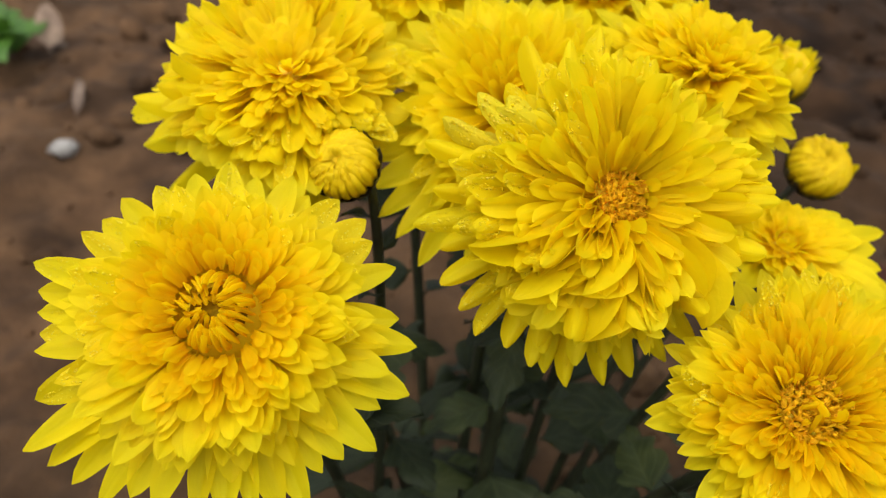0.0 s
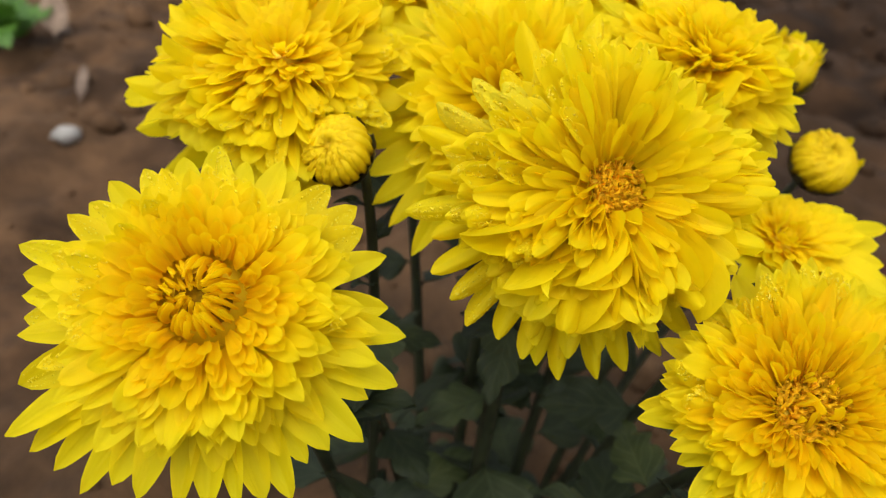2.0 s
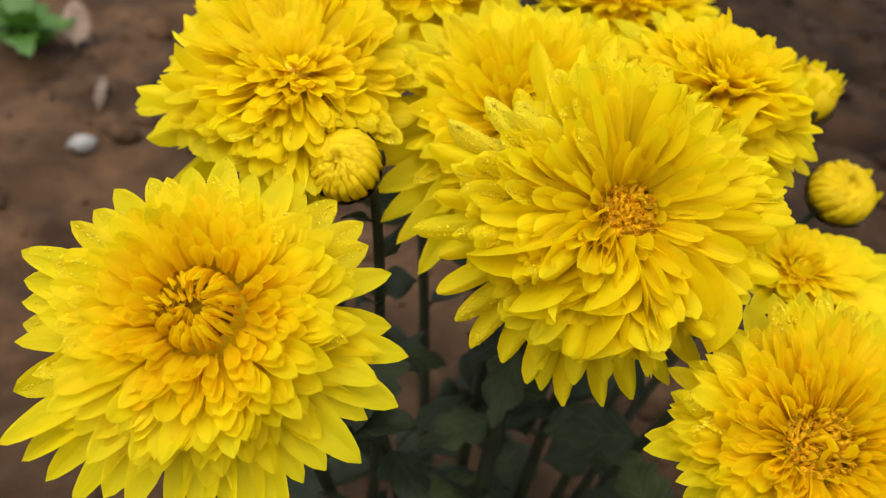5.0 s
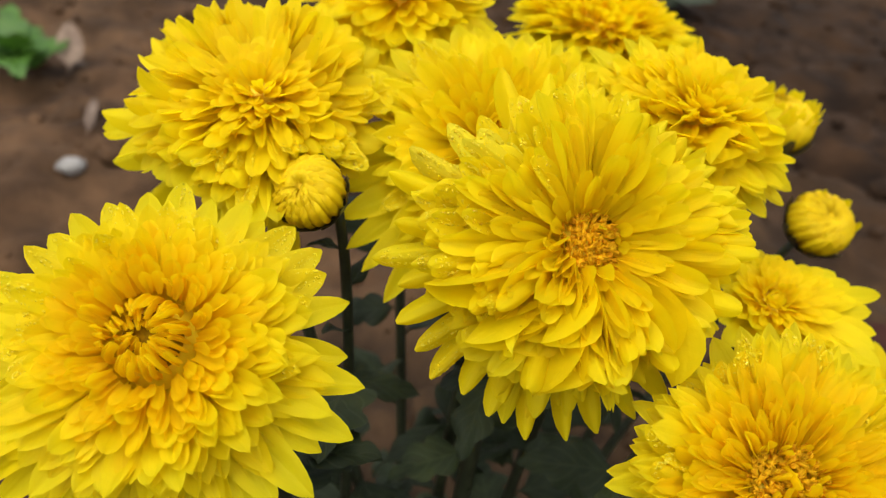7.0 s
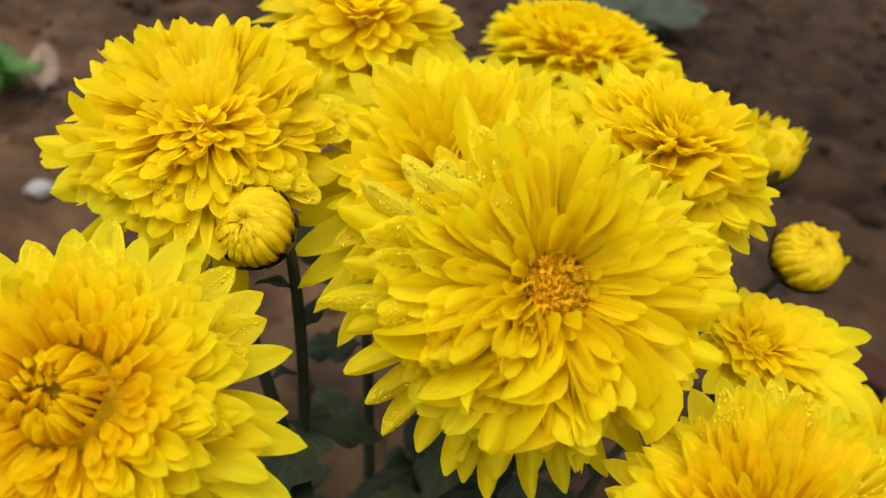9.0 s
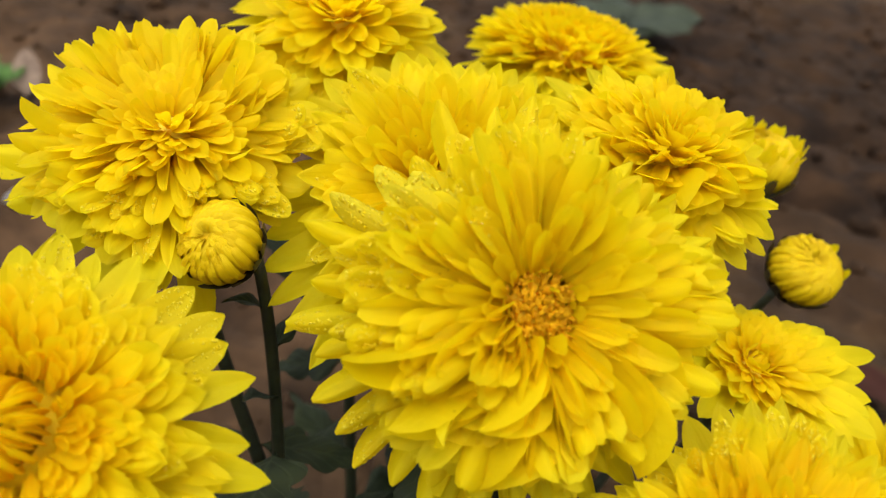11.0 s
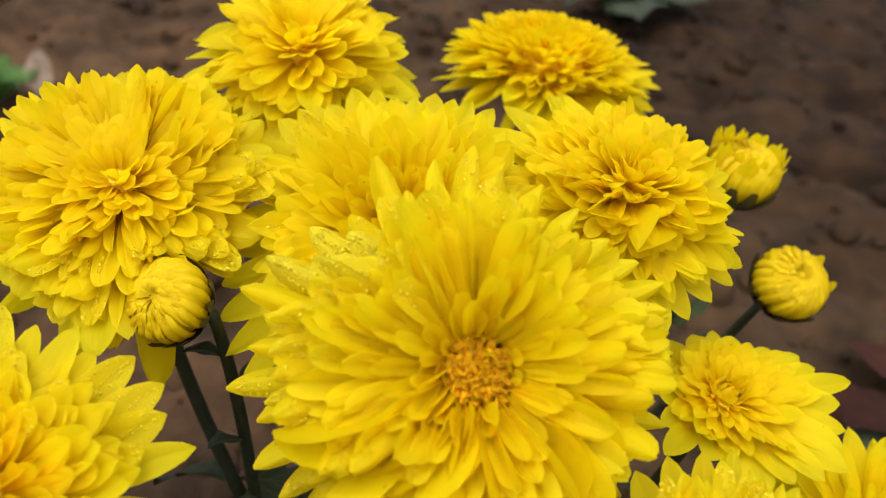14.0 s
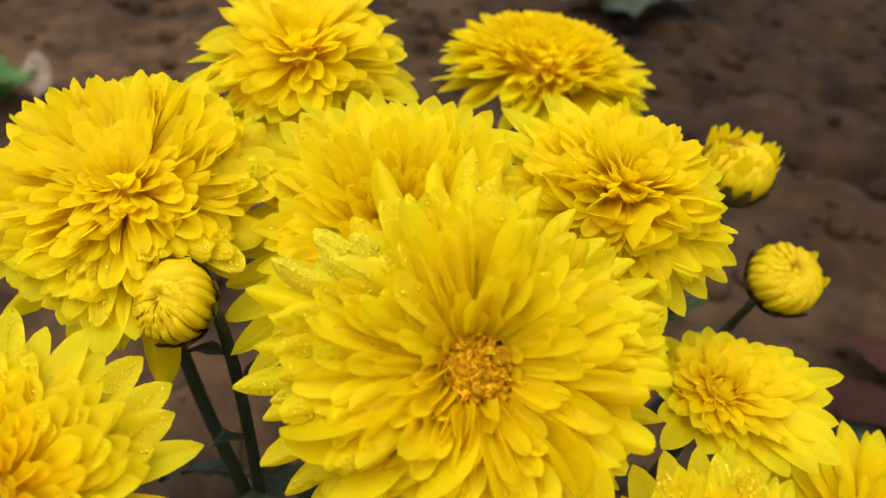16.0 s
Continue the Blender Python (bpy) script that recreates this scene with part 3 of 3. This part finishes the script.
B_RING = ((7, 67), (17, 65), (26, 64), (34, 61), (44, 57), (57, 56), (70, 57), (82, 56), (91, 61), (102, 58), (118, 63), (133, 52), (143, 57), (156, 60),
          (166, 65), (180, 59), (191, 64), (201, 58), (211, 62), (221, 62), (231, 64), (241, 61), (251, 62), (258, 62), (265, 64), (277, 65), (287, 63),
          (300, 62), (312, 64), (326, 62), (340, 63), (348, 64))
flower("large full yellow chrysanthemum with ragged petals and an orange disc", (0.069, 0.2656, 0.4046), (0.16, -0.80, 0.56),
       ((0, 0.056, 90, -6, 0.0084, 0.010, -0.003), (0.06, 0.050, 88, -6, 0.0088, 0.010, 0.0), (0.2, 0.047, 81, -6, 0.0100, 0.010, 0.004), (0.4, 0.043, 74, -6, 0.0094, 0.011, 0.010),
        (0.6, 0.039, 67, -8, 0.0086, 0.011, 0.016), (0.78, 0.031, 58, -10, 0.0076, 0.0105, 0.019), (0.92, 0.021, 47, -8, 0.0060, 0.0098, 0.020), (1, 0.014, 36, 0, 0.0046, 0.0094, 0.020)),
       390, 23, B_RING, kinds=("spoon", ("ragged", "spoon"), ("ragged", "oblong")), pad=0.8, disc=0.0092, core=0.0186, shares=(0.6, 0.95), wet=0.65, wet_side=150, bead=0.0011, jitter=1.7, thick=0.0036, pale=(143, 156), slim=0.88, tousle=26, uneven=0.12,
       folded=((215, 320, 16, 0.0105, 0.019, 58, 0.029, 0.0085), (190, 350, 12, 0.0105, 0.014, 70, 0.038, 0.0090), (195, 262, 6, 0.0100, 0.0205, 40, 0.019, 0.0062)),
       claws=((17, 0.0087, 0.0180, 36, -4, 0.0125, 0.0042, "ragged", 3.0), (6, 0.0078, 0.0180, 16, 6, 0.0085, 0.0034, "ragged", 4.0),))

C_RING = ((60, 50), (72, 49), (81, 53), (90, 51), (101, 50), (112, 48), (130, 45), (147, 44), (154, 48), (181, 50), (186, 51), (206, 42), (220, 46), (235, 48), (250, 50), (270, 52), (290, 52),
          (310, 52), (330, 52), (350, 52), (10, 52), (30, 52), (45, 51))
flower("yellow chrysanthemum with a wide orange-gold disc and dense petals", (0.1385, 0.211, 0.3605), (-0.1, -0.6, 0.8),
       ((0, 0.046, 88, -4, 0.0145, 0.010, 0.0), (0.2, 0.043, 78, 0, 0.0130, 0.010, 0.003), (0.45, 0.036, 66, -4, 0.0105, 0.010, 0.006),
        (0.7, 0.026, 50, -4, 0.009, 0.010, 0.008), (0.88, 0.017, 38, -14, 0.0055, 0.010, 0.009), (1, 0.011, 26, -8, 0.0035, 0.010, 0.009)),
       420, 37, C_RING, kinds=("lance", ("spoon", "oblong", "lance"), "quill"), slim=0.6, pad=0.95, disc=0.0115, core=0.0105, claws=((22, 0.0108, 0.009, 24, -10, 0.0105, 0.0032, "quill", 4.0), (14, 0.0085, 0.0095, 10, 20, 0.0085, 0.0026, "quill", 6.0), (11, 0.0055, 0.0100, -5, 70, 0.0095, 0.0024, "quill", 7.0)), shares=(0.25, 0.5), inner=PETAL_AMBER, wet=0.3, wet_side=100, jitter=1.3, tousle=10, uneven=0.08)

D_RING = ((5, 50), (15, 50), (26, 50), (40, 52), (52, 53), (64, 52), (74, 55), (84, 56), (92, 57), (99, 59), (106, 58), (113, 57), (125, 58), (132, 59), (138, 62),
          (147, 64), (158, 66), (168, 67), (178, 76), (187, 73), (198, 61), (211, 52), (222, 48), (231, 47), (240, 47), (249, 47), (258, 49), (268, 55), (278, 61),
          (288, 58), (298, 56), (310, 54), (328, 52), (345, 50))
flower("domed yellow chrysanthemum with drooping outer petals", (-0.0485, 0.336, 0.404), (-0.12, -0.40, 0.91),
       ((0, 0.052, 84, -10, 0.0140, 0.010, 0.002), (0.12, 0.047, 85, -14, 0.0138, 0.010, 0.003), (0.28, 0.042, 80, -16, 0.0120, 0.012, 0.006), (0.48, 0.035, 72, -14, 0.0092, 0.013, 0.010),
        (0.68, 0.027, 63, -10, 0.0076, 0.0115, 0.0135), (0.85, 0.0195, 52, -8, 0.0072, 0.0080, 0.0150), (0.94, 0.0140, 42, -8, 0.0066, 0.005, 0.0155), (1, 0.0100, 28, -4, 0.0060, 0.0025, 0.0155)),
       460, 41, D_RING, kinds=(("spoon", "oblong"), ("spoon", "oblong", "ragged"), "oblong"), shares=(0.35, 0.75), pad=0.7, lead=(0.006, -0.01, -0.1), foot=(0.04, 0.33, 0.0), wet=0.2, wet_side=300, jitter=1.5, slim=0.78, tousle=24, uneven=0.16, dip=(182, 22, 6), extra=((205, 110, -20, 0.063, 0.0065), (240, 112, -16, 0.044, 0.010), (254, 108, -14, 0.046, 0.012), (285, 106, -14, 0.056, 0.012)))

E_RING = ((8, 46), (25, 47), (40, 49), (50, 51), (59, 55), (67, 53), (74, 52), (82, 53), (90, 50), (97, 50), (106, 54), (114, 56), (124, 55), (130, 60), (141, 61), (152, 63),
          (166, 60), (178, 56), (190, 59), (202, 63), (212, 67), (221, 71), (231, 73), (241, 75), (255, 70), (275, 60), (295, 52), (320, 48), (345, 46))
flower("yellow chrysanthemum with upright back petals, crowded among others", (0.046, 0.338, 0.401), (-0.1, -0.65, 0.75),
       ((0, 0.046, 84, -6, 0.0165, 0.010, -0.001), (0.1, 0.044, 80, -2, 0.0165, 0.010, 0.001), (0.25, 0.041, 74, 0, 0.0155, 0.011, 0.004), (0.45, 0.035, 66, 0, 0.0140, 0.011, 0.007),
        (0.65, 0.032, 52, 4, 0.012, 0.010, 0.010), (0.85, 0.024, 32, 8, 0.009, 0.006, 0.012), (1, 0.016, 10, 20, 0.007, 0.002, 0.013)),
       280, 53, E_RING, kinds=("lance", ("oblong", "spoon", "lance"), "oblong"), shares=(0.6, 0.95), wet=0.15, wet_side=150, jitter=1.4, slim=0.64, tousle=16, uneven=0.1)

F_RING = ((8, 44), (20, 45), (31, 47), (38, 43), (45, 38), (52, 39), (59, 41), (69, 45), (80, 43), (95, 46), (112, 46), (119, 51), (139, 55), (155, 50), (170, 46), (190, 43), (210, 45),
          (235, 43), (255, 43), (275, 46), (290, 48), (302, 46), (318, 46), (333, 48), (342, 48), (350, 45), (357, 43))
flower("full yellow chrysanthemum with curled petals round a deep fold", (0.121, 0.349, 0.414), (0.14, -0.5, 0.86),
       ((0, 0.038, 90, -6, 0.014, 0.010, 0.0), (0.1, 0.034, 90, -6, 0.014, 0.010, 0.002), (0.25, 0.030, 88, -8, 0.0120, 0.012, 0.004), (0.45, 0.025, 80, -14, 0.0108, 0.013, 0.008),
        (0.65, 0.022, 66, -16, 0.0110, 0.010, 0.013), (0.85, 0.017, 54, -16, 0.0108, 0.007, 0.0155), (0.94, 0.015, 32, -14, 0.010, 0.004, 0.017), (1, 0.013, 14, 0, 0.009, 0.002, 0.017)),
       340, 61, F_RING, pad=0.8, kinds=("lance", ("lance", "oblong", "ragged"), "ragged"), shares=(0.35, 0.9), wet=0.12, wet_side=200, jitter=1.6, slim=0.62, tousle=30, uneven=0.2, folded=((170, 270, 4, 0.009, 0.013, 64, 0.026, 0.0105), (300, 400, 4, 0.009, 0.014, 60, 0.024, 0.008)), extra=((286, 132, -12, 0.058, 0.012), (298, 126, -10, 0.056, 0.012), (272, 128, -16, 0.050, 0.010)))

K_RING = ((3, 49), (20, 49), (45, 54), (65, 54), (85, 54), (105, 54), (130, 54), (153, 62), (165, 58), (185, 53), (200, 49), (215, 47), (232, 49), (250, 45),
          (266, 45), (282, 44), (300, 45), (318, 45), (335, 45), (351, 48))
flower("yellow chrysanthemum facing up with a ring of broad spread petals", (-0.003, 0.420, 0.427), (0, -0.30, 0.95),
       ((0, 0.040, 98, -16, 0.0130, 0.009, -0.001), (0.12, 0.036, 92, -14, 0.0120, 0.009, 0.001), (0.3, 0.033, 82, -10, 0.0105, 0.009, 0.004), (0.5, 0.029, 70, -10, 0.0090, 0.0085, 0.008),
        (0.7, 0.024, 55, -8, 0.0078, 0.0070, 0.011), (0.87, 0.018, 38, -6, 0.0070, 0.005, 0.013), (1, 0.012, 16, 0, 0.006, 0.002, 0.014)),
       165, 71, K_RING, kinds=("lance", "oblong", "oblong"), shares=(0.3, 0.7), jitter=1.4, slim=0.92, tousle=18, uneven=0.14, pad=0.75)

flower("domed yellow chrysanthemum with a dense cap of narrow petals", (0.108, 0.512, 0.398), (0.10, 0.06, 1.0),
       ((0, 0.049, 104, -14, 0.013, 0.014, -0.002), (0.06, 0.044, 94, -8, 0.012, 0.015, 0.001), (0.16, 0.036, 84, 2, 0.0090, 0.020, 0.004), (0.32, 0.025, 72, 0, 0.0072, 0.023, 0.009),
        (0.5, 0.016, 58, 0, 0.0060, 0.022, 0.014), (0.7, 0.0115, 42, 0, 0.0054, 0.017, 0.0180), (0.88, 0.009, 26, 12, 0.0038, 0.009, 0.0205), (1, 0.008, 8, 6, 0.0036, 0.002, 0.0215)),
       620, 83, kinds=("lance", "lance", "lance"), shares=(0.14, 0.6), slim=0.9, jitter=1.2, tousle=8, uneven=0.12, pad=0.85)

J_RING = ((2, 42), (13, 48), (24, 40), (34, 37), (41, 33), (48, 31), (60, 30), (74, 29), (88, 29), (98, 27), (109, 27), (128, 29), (150, 25), (186, 24), (208, 26), (227, 33), (253, 25),
          (275, 31), (292, 34), (305, 37), (318, 43), (329, 47), (340, 44), (349, 43))
flower("smaller half-open yellow chrysanthemum with long pointed petals", (0.1655, 0.316, 0.3565), (0.12, -0.30, 0.94),
       ((0, 0.036, 88, -4, 0.0098, 0.007, 0.0), (0.12, 0.025, 82, -2, 0.0080, 0.008, 0.0015), (0.34, 0.0215, 77, 0, 0.0066, 0.0085, 0.0035), (0.58, 0.0155, 67, 0, 0.0054, 0.0075, 0.0055),
        (0.78, 0.0105, 54, 0, 0.0046, 0.0056, 0.0066), (1, 0.0070, 36, 12, 0.0036, 0.0042, 0.0072)),
       120, 97, J_RING, kinds=("lance", "lance", "lance"), shares=(0.25, 0.6), leaves=4, slim=0.95, jitter=1.2, pad=0.6, crest=0.45, claws=((13, 0.0052, 0.0062, 18, 14, 0.0075, 0.0030, "lance", 1.5), (9, 0.0034, 0.0062, 4, 40, 0.0060, 0.0024, "lance", 1.5), (5, 0.0016, 0.0060, 0, 22, 0.0048, 0.0020, "lance", 2.0)), tousle=6, uneven=0.1, dip=(10, -14, 1))

flower("yellow chrysanthemum partly hidden behind its neighbours", (0.232, 0.300, 0.300), (0.1, -0.4, 0.9),
       ((0, 0.044, 90, -6, 0.014, 0.008, 0.0), (0.25, 0.041, 76, 4, 0.013, 0.008, 0.003), (0.5, 0.033, 60, 6, 0.010, 0.007, 0.006),
        (0.75, 0.024, 44, 14, 0.007, 0.005, 0.008), (1, 0.014, 20, 40, 0.004, 0.002, 0.009)),
       150, 101, kinds=("lance", "oblong", "quill"), shares=(0.4, 0.7), leaves=4)


# ---- buds ----
def bud(label, o, n, radius, seed, swirl=35.0, crown=0, foot=None, leaves=3, tips=1.0, lead=None, bulge=0.13):
    """A round bud: overlapping petals wrapped over a ball, gathered in a whorl, in a cup of dark bracts."""
    rng = random.Random(seed)
    axis, e1, e2 = basis(n)
    o = Vector(o)
    plant = new("chrysanthemum_bud")
    plant.location = (CLUMP + (Vector((o.x, o.y, 0)) - CLUMP) * 0.4) if foot is None else Vector(foot)
    tagged(plant, label, "flower bud", "buds in the clump")
    path = stem_and_leaves(plant, o - axis * radius * 0.75, axis, seed + 3, 0.0023, leaves, lead=lead)
    for k, (at, size, side) in enumerate(((22, 0.018, 100), (20, 0.030, -60), (18, 0.024, 150))):
        child("leaf", leaf_mesh(k, LEAF, 0.0, "bract"), plant, pose(*path[at], 38, rng.uniform(-20, 20), side + rng.uniform(-15, 15)) @ Matrix.Diagonal((size * 0.55, size, size, 1)))
    core = [(-0.9 * radius, 0.25 * radius), (-0.5 * radius, 0.8 * radius), (0, 0.93 * radius), (0.45 * radius, 0.78 * radius), (0.62 * radius, 0.42 * radius), (0.5 * radius, 0.02 * radius)]
    head = child("flower_head", lathe(o, axis, core, 20, PETAL_BUD, "bud_core"), plant)
    turn = Matrix((e1, e2, axis)).transposed().to_4x4()
    turn.translation = o
    for ring, (many, start, stop, lift, wide) in enumerate(((20, 128, 32, 1.00, 10.5), (19, 108, 26, 0.97, 9.5), (17, 72, 17, 0.92, 9.0), (13, 50, 8, 0.86, 9.0))):
        shapes = []
        for _ in range(3):
            sw, wob, end = swirl + rng.uniform(-8, 8), rng.uniform(0.01, 0.03), stop + rng.uniform(-3, 5)
            verts, uvs = [], []
            rows, cols = 12, 6
            for r in range(rows):
                s = r / (rows - 1)
                th = start + (end - start) * s
                half = wide * (0.35 + 0.65 * math.sin(math.pi * min(1, 0.2 + s * 0.72))) * (1 if s < 0.9 else 0.8)
                half = half / max(0.32, math.sin(radians(th)))
                for c in range(cols):
                    v = -1 + 2 * c / (cols - 1)
                    ph = radians(half * v + sw * s * s)
                    rr = radius * lift * (0.93 + 0.06 * v + bulge * (1.0 if ring == 0 else 0.55) * (1 - v * v) - 0.02 * math.cos(3 * math.pi * v) - 0.30 * max(0.0, s - 0.70) / 0.30)
                    squash = 0.92
                    verts.append(Vector((rr * math.sin(radians(th)) * math.cos(ph), rr * math.sin(radians(th)) * math.sin(ph), rr * squash * math.cos(radians(th)))))
                    uvs.append(((v + 1) / 2, s))
            shapes.append(raw_mesh("petal", verts, grid_faces(rows, cols), PETAL_BUD, uvs))
        for k in range(many):
            child("petal", shapes[k % 3], head, turn @ pose(0, 0, 0, 0, 0, 360 * k / many + 11 * ring + rng.uniform(-5, 5)))
    for k in range(crown):
        az = k * 137.508 + rng.uniform(-12, 12)
        u = k / crown
        me, f = petal_mesh("lance", rng.choice((-6, 8, 22)), rng.randrange(VARIANTS), PETAL_MID)
        child("petal", me, head, petal_pose(o, axis, az, rng.uniform(4, 20), radius * (0.92 - 0.5 * u), -radius * 0.15, radius * rng.uniform(0.85, 1.15) * tips, radius * 0.3, rng.gauss(0, 10)))
    for k in range(13):
        az = 360 * k / 13 + rng.uniform(-6, 6)
        verts, rows, cols = [], 7, 4
        for r in range(rows):
            s = r / (rows - 1)
            th = radians(172 - 76 * s - rng.uniform(0, 3))
            for c in range(cols):
                v = -1 + 2 * c / (cols - 1)
                ph = radians(17 * v * (1 - 0.75 * s ** 2)) / max(0.35, math.sin(th))
                rr = radius * (1.09 + 0.03 * (k % 2) + 0.05 * s * s)
                verts.append(Vector((rr * math.sin(th) * math.cos(ph), rr * math.sin(th) * math.sin(ph), rr * 0.92 * math.cos(th))))
        child("bract", raw_mesh("bract", verts, grid_faces(rows, cols), CALYX), head, turn @ pose(0, 0, 0, 0, 0, az), "dark green bract with a brown edge")
    return plant


bud("round golden chrysanthemum bud with petals furled in a whorl", (-0.0228, 0.292, 0.397), (-0.42, -0.64, 0.64), 0.0130, 211, 16, bulge=0.115, foot=(0.0, 0.33, 0.0), lead=(0.01, 0.008, -0.05))
bud("opening yellow chrysanthemum bud with short upright tips", (0.2208, 0.4112, 0.3492), (0.18, -0.5, 0.85), 0.0166, 223, 26, 12, tips=0.72, bulge=0.10)
bud("opening yellow chrysanthemum bud with spiky petal tips", (0.1945, 0.44, 0.389), (0.16, 0.0, 1.0), 0.0176, 227, 10, 40, tips=0.92, bulge=0.06)


# ---- water beads ----
def beads():
    bm = bmesh.new()
    bmesh.ops.create_icosphere(bm, subdivisions=1, radius=1.0)
    vs = [v.co.copy() for v in bm.verts]
    fs = [tuple(v.index for v in f.verts) for f in bm.faces]
    bm.free()
    verts, faces = [], []
    for p, up, s in BEADS:
        n, e1, e2 = basis(up)
        first = len(verts)
        verts += [p + (e1 * v.x + e2 * v.y + n * (0.26 * v.z + 0.05)) * (s * 0.5) for v in vs]
        faces += [tuple(first + i for i in f) for f in fs]
    return raw_mesh("dew_drops", verts, faces, WATER)


tagged(new("dew_drops", beads()), "dew drops beading on the yellow petals, painted with petal-yellow light", "water drops", kind="stuff")


# ---- on the ground ----
def on_ground(x, y, up=0.0):
    return x, y, ground_height(x, y) + up


rng = random.Random(5)
pebble = new("pebble", lump(rng, 0.0165, PEBBLE, "pebble", 0.6))
pebble.matrix_world = pose(*on_ground(-0.409, 0.936, 0.013), 5, 8, 30)
tagged(pebble, "small whitish pebble lying on brown soil", "pebble")
for x, y, s in ((0.62, 1.05, 0.014), (-0.72, 1.18, 0.014)):
    ob = new("pebble", lump(rng, s, SOIL if x > 0 else PEBBLE, "pebble", 0.6))
    ob.matrix_world = pose(*on_ground(x, y, 0.003), 0, 0, rng.uniform(0, 360))
    tagged(ob, "small dull stone half sunk in brown soil", "pebble")


def fallen_leaf(x, y, size, turn, mat, label, wide=0.5, variant=0, lift=-4.0, up=0.006):
    ob = new("fallen_leaf", leaf_mesh(variant, mat, 0.0, "fallen"))
    ob.matrix_world = pose(*on_ground(x, y, up), lift, 6, turn) @ Matrix.Diagonal((size * wide, size, size * 0.5, 1))
    return tagged(ob, label, "dry leaf")


fallen_leaf(-0.405, 0.975, 0.16, 16, DRY_LEAF, "narrow dry tan leaf fallen on the soil", 0.11, 4, 8.0, 0.014)
fallen_leaf(-0.530, 1.225, 0.11, 22, DRY_LEAF, "broad pale dry leaf beside a green weed", 0.48, 1, 42.0)
fallen_leaf(-0.512, 1.25, 0.035, 70, DRY_LEAF, "small curled scrap of dry leaf on the soil", 0.7, 2)
fallen_leaf(-0.40, 0.66, 0.07, 95, DRY_LEAF, "curled pale dry leaf on the soil", 0.3, 2)
for x, y, size, turn, variant in ((0.44, 0.68, 0.11, -30, 3), (0.46, 0.73, 0.11, 60, 4), (0.55, 0.72, 0.12, 110, 5), (0.52, 0.64, 0.11, 200, 3), (0.57, 0.76, 0.10, 60, 0), (0.53, 0.70, 0.11, -80, 1),
                                  (0.48, 0.66, 0.10, 80, 2), (0.60, 0.73, 0.11, 150, 4)):
    fallen_leaf(x, y, size, turn, RED_LEAF, "dark reddish withered leaf on the soil", 0.9, variant, 10.0, 0.016)


def weed(x, y, many, size, mat, label, seed, lobes=0.0, rise=45.0, tall=0.55):
    """A low plant: a short stem with a rosette of leaves."""
    r = random.Random(seed)
    at = Vector(on_ground(x, y))
    plant = new("weed")
    plant.location = at
    tagged(plant, label, "plant")
    child("stem", tube([at + Vector((0, 0, -0.01)), at + Vector((0, 0, size * tall * 0.5)), at + Vector((0.004, 0, size * tall))], [0.004, 0.003, 0.002]), plant)
    for k in range(many):
        s = size * r.uniform(0.7, 1.1)
        m = pose(at.x, at.y, at.z + size * r.uniform(0.1, tall), r.uniform(0.3, 1.0) * rise, r.uniform(-15, 15), k * 137.5 + r.uniform(-20, 20)) @ Matrix.Diagonal((s * 0.85, s, s, 1))
        child("leaf", leaf_mesh(r.randrange(6), mat, lobes, "weed"), plant, m)


weed(-0.605, 1.215, 14, 0.088, BLADE, "small bright green weed growing in the soil", 301, 2.0)
weed(0.43, 1.94, 10, 0.19, GREY_LEAF, "low plant with broad dull grey-green leaves", 307, 0.0, 14, 0.25)
weed(0.44, 0.68, 5, 0.05, GREY_LEAF, "small grey-green seedling on the soil", 311, 0.0, 30)
